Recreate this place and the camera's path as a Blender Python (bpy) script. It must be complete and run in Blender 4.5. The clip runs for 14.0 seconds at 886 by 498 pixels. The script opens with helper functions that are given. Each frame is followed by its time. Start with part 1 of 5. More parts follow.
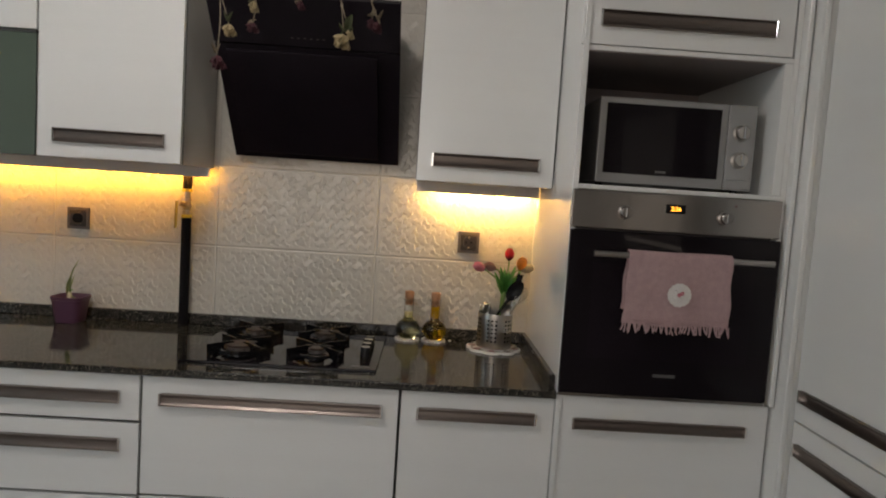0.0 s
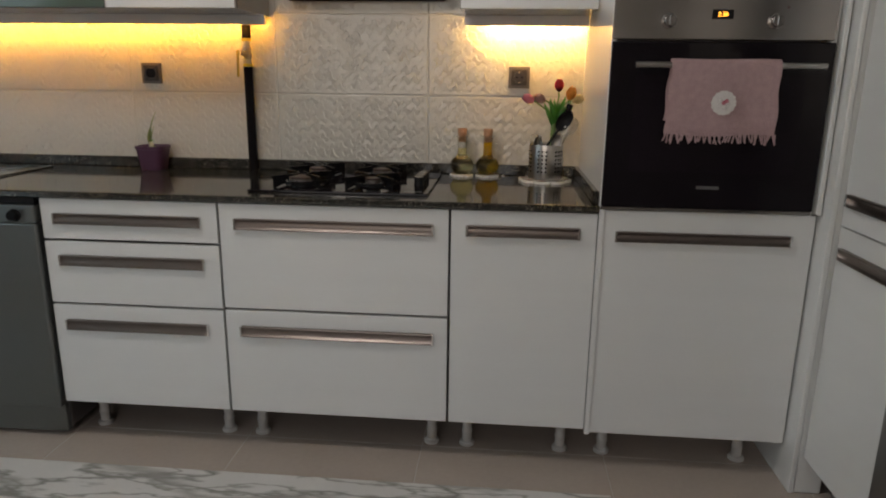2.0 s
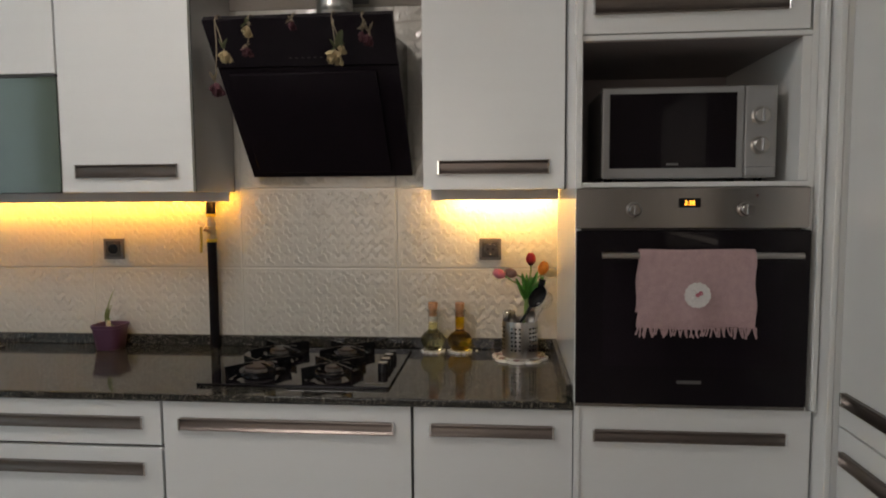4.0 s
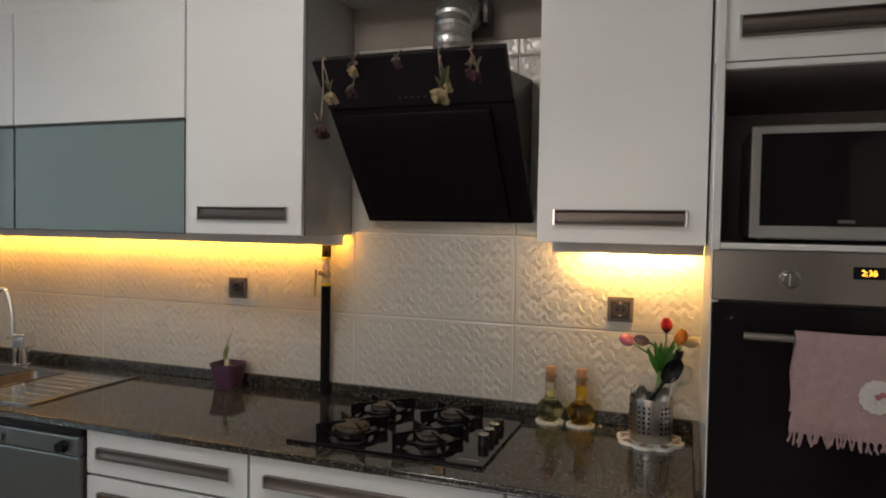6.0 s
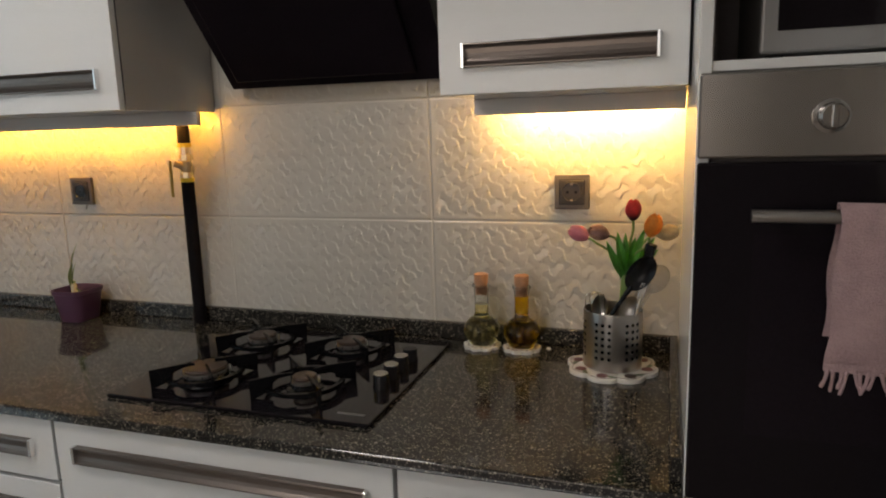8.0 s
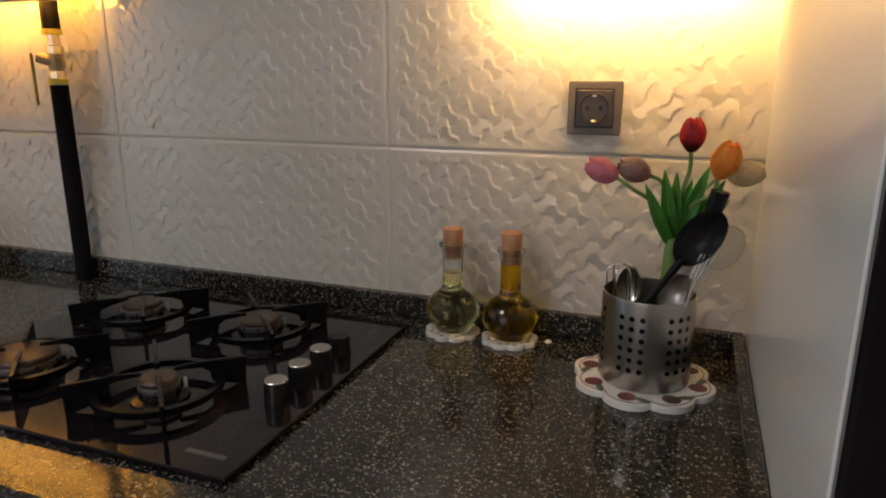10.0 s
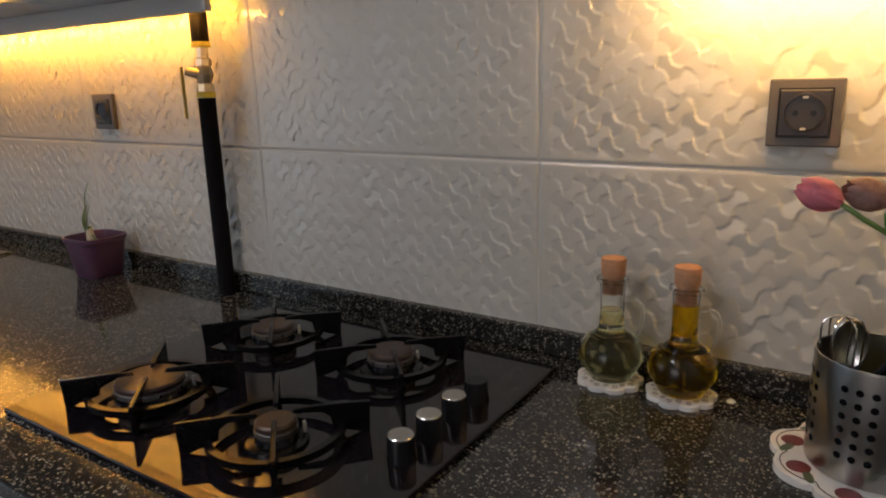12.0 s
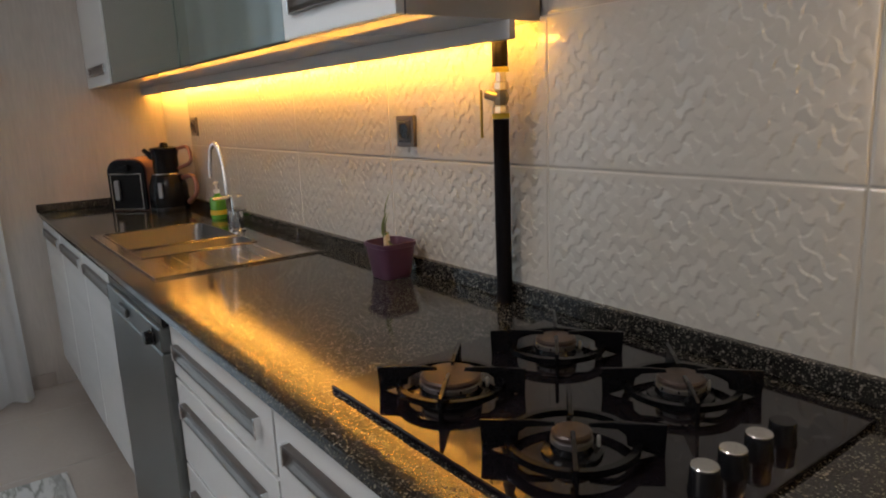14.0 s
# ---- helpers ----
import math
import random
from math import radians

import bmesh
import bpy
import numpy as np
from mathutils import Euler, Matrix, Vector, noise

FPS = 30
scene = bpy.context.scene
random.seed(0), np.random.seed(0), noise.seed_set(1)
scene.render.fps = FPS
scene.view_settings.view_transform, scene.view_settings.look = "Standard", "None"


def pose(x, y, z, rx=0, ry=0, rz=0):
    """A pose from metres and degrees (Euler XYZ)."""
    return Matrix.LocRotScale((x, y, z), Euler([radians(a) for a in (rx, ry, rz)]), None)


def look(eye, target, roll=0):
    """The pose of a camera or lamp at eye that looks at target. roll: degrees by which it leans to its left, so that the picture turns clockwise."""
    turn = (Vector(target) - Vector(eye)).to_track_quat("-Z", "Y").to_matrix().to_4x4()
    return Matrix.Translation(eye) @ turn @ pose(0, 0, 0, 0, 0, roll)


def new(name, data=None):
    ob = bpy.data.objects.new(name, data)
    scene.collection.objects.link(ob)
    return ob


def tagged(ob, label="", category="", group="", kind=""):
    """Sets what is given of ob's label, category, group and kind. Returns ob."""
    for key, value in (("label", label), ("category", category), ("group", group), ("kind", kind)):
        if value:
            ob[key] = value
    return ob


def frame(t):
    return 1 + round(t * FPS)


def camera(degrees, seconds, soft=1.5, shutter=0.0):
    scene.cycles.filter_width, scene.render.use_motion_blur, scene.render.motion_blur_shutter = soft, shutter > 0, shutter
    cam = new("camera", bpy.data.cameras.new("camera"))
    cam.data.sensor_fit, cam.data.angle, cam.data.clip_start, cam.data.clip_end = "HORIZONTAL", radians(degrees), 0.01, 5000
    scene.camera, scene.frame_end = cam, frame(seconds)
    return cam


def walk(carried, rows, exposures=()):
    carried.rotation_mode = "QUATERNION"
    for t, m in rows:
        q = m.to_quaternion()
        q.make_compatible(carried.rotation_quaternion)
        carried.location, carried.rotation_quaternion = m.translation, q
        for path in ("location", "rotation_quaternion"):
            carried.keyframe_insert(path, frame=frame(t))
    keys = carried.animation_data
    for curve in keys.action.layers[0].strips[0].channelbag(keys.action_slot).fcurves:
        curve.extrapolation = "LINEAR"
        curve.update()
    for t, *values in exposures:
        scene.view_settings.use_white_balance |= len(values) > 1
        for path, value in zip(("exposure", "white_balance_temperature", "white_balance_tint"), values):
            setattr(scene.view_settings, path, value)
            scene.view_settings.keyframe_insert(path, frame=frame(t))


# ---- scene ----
cam = camera(66.6, 14.0, soft=2.0)
PATH = [
    (0, (0.032, 0.16, 1.43), (0.085, 2.153, 1.272), 3.7),
    (0.5, (0.041, 0.125, 1.362), (0.04, 2.11, 1.118), 2.2),
    (1, (0.055, 0.12, 1.329), (0.079, 2.092, 0.999), 1.1),
    (1.5, (0.102, 0.084, 1.271), (0.07, 2.047, 0.888), 1.7),
    (2, (0.143, 0.038, 1.253), (-0.025, 1.969, 0.763), 0.7),
    (2.5, (0.167, 0.004, 1.242), (-0.036, 1.926, 0.729), 0.6),
    (3, (0.204, 0.005, 1.28), (0.021, 1.95, 0.854), -0.3),
    (3.5, (0.223, 0.063, 1.343), (0.128, 2.029, 0.987), -0.2),
    (4, (0.251, 0.222, 1.459), (0.065, 2.207, 1.299), -0.4),
    (4.2, (0.256, 0.276, 1.482), (0.081, 2.268, 1.43), -0.3),
    (6.3, (0.416, 0.541, 1.514), (-0.29, 2.41, 1.43), 1.0),
    (6.5, (0.435, 0.59, 1.503), (-0.208, 2.478, 1.359), 0.9),
    (7, (0.444, 0.767, 1.473), (-0.133, 2.671, 1.27), -0.3),
    (7.5, (0.393, 0.934, 1.455), (-0.134, 2.846, 1.195), -0.7),
    (8, (0.403, 1.116, 1.416), (-0.223, 2.982, 1.061), -1.7),
    (8.5, (0.433, 1.303, 1.386), (-0.322, 3.11, 0.979), 0.1),
    (8.7, (0.426, 1.358, 1.362), (-0.337, 3.148, 0.902), 0.0),
    (11, (0.293, 1.756, 1.302), (-0.323, 3.589, 0.789), 0.2),
    (11.5, (0.286, 1.775, 1.298), (-0.526, 3.533, 0.797), -0.7),
    (12, (0.277, 1.773, 1.309), (-0.787, 3.395, 0.824), -1.6),
    (12.5, (0.258, 1.76, 1.306), (-1.005, 3.246, 0.863), -2.0),
    (13, (0.239, 1.744, 1.306), (-1.159, 3.111, 0.885), -2.3),
    (13.5, (0.233, 1.717, 1.311), (-1.287, 2.951, 0.9), -2.1),
    (14, (0.232, 1.7, 1.316), (-1.346, 2.86, 0.906), -2.3),
]
walk(cam, [(t, look(eye, target, roll)) for t, eye, target, roll in PATH], exposures=((0, -0.12, 7150, 18), (8.7, -0.1, 7200, 19), (11, -0.2, 6400, 22), (12.5, -0.16, 6400, 20), (14, -0.08, 6750, 20)))

# ---------- light ----------
world = bpy.data.worlds.new("world")
scene.world = world
world.use_nodes = True
wn = world.node_tree.nodes
sky = wn.new("ShaderNodeTexSky")
sky.sky_type, sky.sun_disc = "NISHITA", False
sky.sun_elevation, sky.sun_rotation = radians(35), radians(200)
world.node_tree.links.new(sky.outputs[0], wn["Background"].inputs[0])
wn["Background"].inputs[1].default_value = 0.08

# room bounds: left wall, right wall, back wall behind the walker, tiled wall, ceiling
XL, XR, YB, YW, ZC = -3.6, 1.78, -2.3, 2.7, 2.62


def area(name, m, sx, sy, power, colour):
    lamp = bpy.data.lights.new(name, "AREA")
    lamp.shape, lamp.size, lamp.size_y, lamp.energy, lamp.color = "RECTANGLE", sx, sy, power, colour
    ob = new(name, lamp)
    ob.matrix_world = m
    return ob


# daylight in the balcony window (side wall) and in the window behind the walker; an added, unseen ceiling lamp gives
# the rest
area("daylight_side", look((XL + 0.03, 0.4, 1.45), (0, 0.4, 1.2)), 2.0, 1.9, 24, (0.6, 0.86, 1.0))
area("daylight_back", look((-0.9, YB - 0.02, 1.6), (-0.9, 0, 1.6)), 2.36, 1.46, 16, (0.93, 0.98, 1.0))


# ---------- materials ----------
def material(name, base, rough=0.5, metal=0.0, vary=0.06, scale=6.0, bump=0.0, bscale=200.0, stretch=(1, 1, 1), coat=0.0, trans=0.0, spec=0.5, ior=1.5, rvary=0.0):
    """A surface with two scales of variation and a fine relief."""
    m = bpy.data.materials.new(name)
    m.use_nodes = True
    nt = m.node_tree
    n, l = nt.nodes, nt.links
    b = n["Principled BSDF"]
    b.inputs["Roughness"].default_value, b.inputs["Metallic"].default_value = rough, metal
    b.inputs["Coat Weight"].default_value, b.inputs["Transmission Weight"].default_value = coat, trans
    b.inputs["Coat Roughness"].default_value = 0.04
    b.inputs["Specular IOR Level"].default_value, b.inputs["IOR"].default_value = spec, ior
    tc = n.new("ShaderNodeTexCoord")
    mp = n.new("ShaderNodeMapping")
    mp.inputs["Scale"].default_value = stretch
    l.new(tc.outputs["Object"], mp.inputs[0])
    big, fine = n.new("ShaderNodeTexNoise"), n.new("ShaderNodeTexNoise")
    big.inputs["Scale"].default_value, fine.inputs["Scale"].default_value = scale, bscale
    big.inputs["Detail"].default_value, fine.inputs["Detail"].default_value = 4, 3
    l.new(mp.outputs[0], big.inputs[0]), l.new(mp.outputs[0], fine.inputs[0])
    add = n.new("ShaderNodeMath")
    add.operation = "MULTIPLY_ADD"
    l.new(fine.outputs["Fac"], add.inputs[0])
    add.inputs[1].default_value = 0.5
    half = n.new("ShaderNodeMath")
    half.operation = "MULTIPLY"
    l.new(big.outputs["Fac"], half.inputs[0])
    half.inputs[1].default_value = 0.5
    l.new(half.outputs[0], add.inputs[2])
    ramp = n.new("ShaderNodeValToRGB")
    ramp.color_ramp.elements[0].position, ramp.color_ramp.elements[1].position = 0.25, 0.75
    ramp.color_ramp.elements[0].color = (*[c * (1 - vary) for c in base], 1)
    ramp.color_ramp.elements[1].color = (*[min(1, c * (1 + vary)) for c in base], 1)
    l.new(add.outputs[0], ramp.inputs[0]), l.new(ramp.outputs[0], b.inputs["Base Color"])
    if rvary:
        rr = n.new("ShaderNodeMapRange")
        rr.inputs[3].default_value, rr.inputs[4].default_value = max(0.01, rough - rvary), rough + rvary
        l.new(big.outputs["Fac"], rr.inputs[0]), l.new(rr.outputs[0], b.inputs["Roughness"])
    if bump:
        bp = n.new("ShaderNodeBump")
        bp.inputs["Strength"].default_value, bp.inputs["Distance"].default_value = 1.0, bump
        l.new(fine.outputs["Fac"], bp.inputs["Height"]), l.new(bp.outputs[0], b.inputs["Normal"])
    return m


def glow(name, colour, strength):
    m = bpy.data.materials.new(name)
    m.use_nodes = True
    b = m.node_tree.nodes["Principled BSDF"]
    b.inputs["Base Color"].default_value = (*colour, 1)
    b.inputs["Emission Color"].default_value, b.inputs["Emission Strength"].default_value = (*colour, 1), strength
    return m


def stone(name):
    """Polished dark granite: nearly black ground, beige and grey flecks of two sizes."""
    m = material(name, (0.017, 0.016, 0.015), rough=0.085, vary=0.5, scale=9, bscale=90, rvary=0.03, spec=0.42)
    n, l = m.node_tree.nodes, m.node_tree.links
    b, tc = n["Principled BSDF"], n["Texture Coordinate"]
    old = b.inputs["Base Color"].links[0].from_socket
    for size, cut, colour in ((290, 0.19, (0.2, 0.185, 0.15, 1)), (150, 0.14, (0.23, 0.21, 0.175, 1)), (450, 0.19, (0.085, 0.08, 0.068, 1))):
        wob = n.new("ShaderNodeTexNoise")
        wob.inputs["Scale"].default_value = size * 0.8
        l.new(tc.outputs["Object"], wob.inputs[0])
        v = n.new("ShaderNodeTexVoronoi")
        v.inputs["Scale"].default_value = size
        l.new(tc.outputs["Object"], v.inputs[0])
        s = n.new("ShaderNodeMath")
        s.operation = "MULTIPLY"
        l.new(v.outputs["Distance"], s.inputs[0]), l.new(wob.outputs["Fac"], s.inputs[1])
        c = n.new("ShaderNodeSeparateColor")
        l.new(v.outputs["Color"], c.inputs[0])
        some = n.new("ShaderNodeMath")
        some.operation = "LESS_THAN"
        l.new(c.outputs[0], some.inputs[0])
        some.inputs[1].default_value = 0.3
        lt = n.new("ShaderNodeMath")
        lt.operation = "LESS_THAN"
        l.new(s.outputs[0], lt.inputs[0])
        lt.inputs[1].default_value = cut
        both = n.new("ShaderNodeMath")
        both.operation = "MULTIPLY"
        l.new(lt.outputs[0], both.inputs[0]), l.new(some.outputs[0], both.inputs[1])
        mix = n.new("ShaderNodeMix")
        mix.data_type = "RGBA"
        l.new(both.outputs[0], mix.inputs[0]), l.new(old, mix.inputs[6])
        mix.inputs[7].default_value = colour
        old = mix.outputs[2]
    l.new(old, b.inputs["Base Color"])
    return m


LACQUER = material("white_lacquer", (0.74, 0.75, 0.74), rough=0.18, vary=0.03, scale=3, bump=0.00006, bscale=160, stretch=(0.35, 1, 6), rvary=0.05)
CARCASS = material("white_board", (0.72, 0.72, 0.70), rough=0.4, vary=0.03, scale=4)
GLOSSLACQUER = material("gloss_lacquer", (0.74, 0.75, 0.74), rough=0.13, vary=0.03, scale=3)
GLOSSBOARD = material("gloss_board", (0.46, 0.44, 0.42), rough=0.04, vary=0.03, scale=4)
SATINBOARD = material("satin_board", (0.56, 0.54, 0.53), rough=0.34, vary=0.03, scale=4)
# brown for the niche inside, darkened to carry the recess's shade
NICHESHADE = material("niche_shade_brown", (0.25, 0.215, 0.21), rough=0.45, vary=0.08, scale=5)
# carcass grey darkened so that gaps between the fronts read as shaded
DARKENEDBOARD = material("darkened_board", (0.16, 0.155, 0.15), rough=0.35, vary=0.05, scale=5)
DARKGAP = material("dark_edge", (0.05, 0.05, 0.05), rough=0.6)
BROWNED = material("brushed_nickel", (0.2, 0.168, 0.15), rough=0.36, metal=1.0, vary=0.1, scale=5, bump=0.00003, bscale=700, stretch=(0.04, 1, 1))
CHROME = material("chrome", (0.8, 0.8, 0.8), rough=0.12, metal=1.0, vary=0.03)
STEEL = material("brushed_steel", (0.32, 0.3, 0.285), rough=0.26, metal=1.0, vary=0.08, scale=4, bump=0.00003, bscale=600, stretch=(0.05, 1, 1))
# sink steel made rougher, and darkened to paint the bowls' shade
DARKBOWLSTEEL = material("darkened_bowl_steel", (0.15, 0.145, 0.14), rough=0.38, metal=0.9, vary=0.1, scale=8, bump=0.00003, bscale=500)
INOX = material("inox_sink", (0.36, 0.34, 0.32), rough=0.14, metal=1.0, vary=0.14, scale=8, bump=0.00003, bscale=500)
KNOBTOP = material("turned_aluminium", (0.52, 0.5, 0.47), rough=0.22, metal=1.0, vary=0.12, scale=60, bump=0.00004, bscale=500)
LEGPLASTIC = material("pale_grey_plastic", (0.5, 0.49, 0.47), rough=0.4, vary=0.08, scale=30)
CANSTEEL = material("satin_steel", (0.44, 0.42, 0.4), rough=0.3, metal=1.0, vary=0.1, scale=6, bump=0.00004, bscale=900, stretch=(1, 1, 0.04))
FRIDGE = material("dark_inox", (0.19, 0.185, 0.18), rough=0.36, metal=0.85, vary=0.08, scale=5, bscale=500, stretch=(1, 1, 0.05))
DWASH = material("grey_inox", (0.19, 0.2, 0.197), rough=0.34, metal=0.9, vary=0.06, scale=4, bscale=500, stretch=(1, 1, 0.05))
BLACKGLASS = material("black_glass", (0.01, 0.008, 0.01), rough=0.045, vary=0.2, spec=0.4, rvary=0.015)
OVENGLASS = material("oven_glass", (0.01, 0.008, 0.01), rough=0.06, vary=0.2, spec=0.16, rvary=0.02)
HOODGLASS = material("hood_glass", (0.012, 0.009, 0.012), rough=0.16, vary=0.3, spec=0.13, rvary=0.04)
BLACKMETAL = material("black_enamel", (0.006, 0.006, 0.007), rough=0.16, vary=0.2, spec=0.22, bump=0.0001, bscale=500)
BURNER = material("burner_cap", (0.07, 0.05, 0.042), rough=0.4, metal=0.5, vary=0.3, scale=60, bscale=400)
BURNRING = material("burner_ring", (0.2, 0.19, 0.185), rough=0.45, metal=0.9, vary=0.15, scale=40)
BLACKPLASTIC = material("black_plastic", (0.008, 0.008, 0.009), rough=0.26, vary=0.15, spec=0.2, bump=0.0001, bscale=600)
SOCKETDARK = material("dark_bronze_plastic", (0.03, 0.024, 0.022), rough=0.35, vary=0.1)
GREYPLASTIC = material("grey_plastic", (0.1, 0.088, 0.086), rough=0.4, vary=0.08, bump=0.0001, bscale=500)
SILVERPLASTIC = material("silver_plastic", (0.31, 0.31, 0.31), rough=0.36, metal=0.35, vary=0.05, bscale=500)
GRANITE = stone("granite")
PLASTER = material("ceiling_paint", (0.78, 0.78, 0.76), rough=0.8, vary=0.03, scale=2, bump=0.0003, bscale=120)
WALLPAPER = material("wallpaper", (0.56, 0.5, 0.45), rough=0.7, vary=0.14, scale=14, bump=0.0008, bscale=90, stretch=(1, 1, 0.12))
WHITEPAINT = material("white_paint", (0.75, 0.75, 0.73), rough=0.5, vary=0.03)
GROUT = material("grout", (0.55, 0.515, 0.455), rough=0.85, vary=0.08, scale=30, bump=0.0003, bscale=400)
TILE = material("ceramic_tile", (0.51, 0.485, 0.435), rough=0.17, vary=0.05, scale=3, spec=0.6, rvary=0.05, bscale=60)
FLOORTILE = material("floor_tile", (0.46, 0.39, 0.34), rough=0.22, vary=0.06, scale=5, bump=0.0001, bscale=60, rvary=0.06)
FLOORJOINT = material("floor_joint", (0.5, 0.46, 0.42), rough=0.8, vary=0.08)
FOAM = material("black_foam", (0.006, 0.005, 0.006), rough=0.75, vary=0.3, spec=0.12, bump=0.0006, bscale=300)
BRASS = material("brass", (0.62, 0.5, 0.33), rough=0.3, metal=1.0, vary=0.15, scale=60)
YELLOW = material("yellow_tape", (0.72, 0.55, 0.05), rough=0.5, vary=0.1)
YELLOWHANDLE = material("yellow_lever", (0.36, 0.28, 0.05), rough=0.45, vary=0.2, scale=40)
PURPLE = material("purple_plastic", (0.1, 0.04, 0.075), rough=0.4, vary=0.12, scale=20, bump=0.0001, bscale=300)
SOIL = material("soil", (0.03, 0.02, 0.015), rough=0.95, vary=0.5, scale=80, bump=0.002, bscale=200)
LEAF = material("tulip_leaf", (0.08, 0.3, 0.05), rough=0.42, vary=0.35, scale=25, bump=0.0002, bscale=200, stretch=(1, 1, 0.3))
STEM = material("stem", (0.13, 0.22, 0.06), rough=0.5, vary=0.2, scale=30)
PALELEAF = material("pale_leaf", (0.2, 0.24, 0.08), rough=0.5, vary=0.3, scale=40)
RED = material("red_petal", (0.65, 0.035, 0.04), rough=0.5, vary=0.35, scale=30, bump=0.0002, bscale=200)
PINK = material("pink_petal", (0.93, 0.31, 0.38), rough=0.5, vary=0.25, scale=30, bump=0.0002, bscale=200)
ORANGE = material("orange_petal", (0.98, 0.34, 0.05), rough=0.5, vary=0.3, scale=30, bump=0.0002, bscale=200)
CREAM = material("cream_petal", (0.72, 0.6, 0.38), rough=0.55, vary=0.2, scale=30)
MAUVE = material("mauve_petal", (0.42, 0.25, 0.22), rough=0.55, vary=0.4, scale=35)
DRYROSE = material("dried_red_rose", (0.055, 0.012, 0.018), rough=0.8, vary=0.4, scale=60, bump=0.0006, bscale=200)
DRYCREAM = material("dried_cream_rose", (0.34, 0.26, 0.14), rough=0.8, vary=0.35, scale=60, bump=0.0006, bscale=200)
DRYLEAF = material("dried_leaf", (0.09, 0.1, 0.045), rough=0.8, vary=0.35, scale=60)
TWIG = material("dried_stem", (0.24, 0.19, 0.13), rough=0.8, vary=0.3, scale=80)
CORK = material("cork", (0.5, 0.25, 0.13), rough=0.8, vary=0.25, scale=120, bump=0.0004, bscale=500)
TOWEL = material("pink_terry", (0.5, 0.34, 0.345), rough=0.95, vary=0.2, scale=60, bump=0.004, bscale=420)
PATCH = material("white_embroidery", (0.7, 0.68, 0.66), rough=0.9, vary=0.15, scale=150, bump=0.0015, bscale=500)
ROSEBUD = material("embroidered_bud", (0.5, 0.16, 0.2), rough=0.9, vary=0.2, scale=150)
CERAMIC = material("white_ceramic", (0.76, 0.74, 0.7), rough=0.25, vary=0.04, scale=30)
DARKPRINT = material("dark_print", (0.07, 0.035, 0.03), rough=0.4, vary=0.3, scale=60)
REDPRINT = material("red_print", (0.14, 0.018, 0.022), rough=0.35, vary=0.3, scale=80)
GREENPRINT = material("green_print", (0.08, 0.12, 0.06), rough=0.35, vary=0.3, scale=80)
COPPER = material("copper_plastic", (0.32, 0.15, 0.11), rough=0.3, metal=0.5, vary=0.1)
GREENSOAP = material("green_liquid", (0.1, 0.36, 0.04), rough=0.2, vary=0.15)
WHITEPLASTIC = material("white_plastic", (0.72, 0.72, 0.7), rough=0.35, vary=0.03)
CLEARPLASTIC = material("clear_plastic", (0.85, 0.85, 0.83), rough=0.15, trans=0.9, vary=0.02)
GLASS = material("clear_glass", (0.97, 0.98, 0.97), rough=0.02, trans=1.0, vary=0.01)
OILPALE = material("pale_oil", (1.0, 0.92, 0.46), rough=0.005, trans=1.0, vary=0.02, ior=1.47)
OILDARK = material("golden_oil", (0.82, 0.5, 0.01), rough=0.005, trans=1.0, vary=0.02, ior=1.47)
SATINGLASS = material("satin_green_glass", (0.135, 0.185, 0.15), rough=0.12, trans=0.35, vary=0.04, coat=1.0)
FOIL = material("aluminium_foil", (0.62, 0.61, 0.58), rough=0.3, metal=1.0, vary=0.15, scale=30, bump=0.003, bscale=90)
SHEER = material("sheer_fabric", (0.8, 0.81, 0.81), rough=0.9, vary=0.06, scale=20, bump=0.0005, bscale=500)
sn = SHEER.node_tree.nodes
thin, blend = sn.new("ShaderNodeBsdfTranslucent"), sn.new("ShaderNodeMixShader")
thin.inputs[0].default_value = (0.82, 0.84, 0.84, 1)
blend.inputs[0].default_value = 0.6
SHEER.node_tree.links.new(sn["Principled BSDF"].outputs[0], blend.inputs[1])
SHEER.node_tree.links.new(thin.outputs[0], blend.inputs[2])
SHEER.node_tree.links.new(blend.outputs[0], sn["Material Output"].inputs[0])
RUGWHITE = material("rug_pile", (0.62, 0.61, 0.59), rough=0.95, vary=0.1, scale=8, bump=0.002, bscale=300)
ROOMPAINT = material("beige_paint", (0.42, 0.38, 0.34), rough=0.7, vary=0.05)
PLASTERBROWN = material("bare_plaster", (0.27, 0.235, 0.205), rough=0.85, vary=0.12, scale=6, bump=0.0006, bscale=120)
PLATE = material("silver_print", (0.16, 0.16, 0.16), rough=0.4, metal=0.6, vary=0.05)
LEDLEFT = glow("led_warm", (1.0, 0.48, 0.06), 112)
LEDRIGHT = glow("led_warm_bright", (1.0, 0.61, 0.18), 320)
LAMPGLOW = glow("lamp_glow", (0.96, 0.985, 0.975), 23)
DIGIT = glow("amber_digit", (1.0, 0.42, 0.04), 5)


# the red tulip darkens towards its base
rn, rl = RED.node_tree.nodes, RED.node_tree.links
dye, cut_z, sep = rn.new("ShaderNodeMix"), rn.new("ShaderNodeMapRange"), rn.new("ShaderNodeSeparateXYZ")
dye.data_type = "RGBA"
cut_z.inputs[1].default_value, cut_z.inputs[2].default_value = 0.12, 0.42
rl.new(rn["Texture Coordinate"].outputs["Generated"], sep.inputs[0]), rl.new(sep.outputs[2], cut_z.inputs[0]), rl.new(cut_z.outputs[0], dye.inputs[0])
dye.inputs[6].default_value = (0.05, 0.006, 0.01, 1)
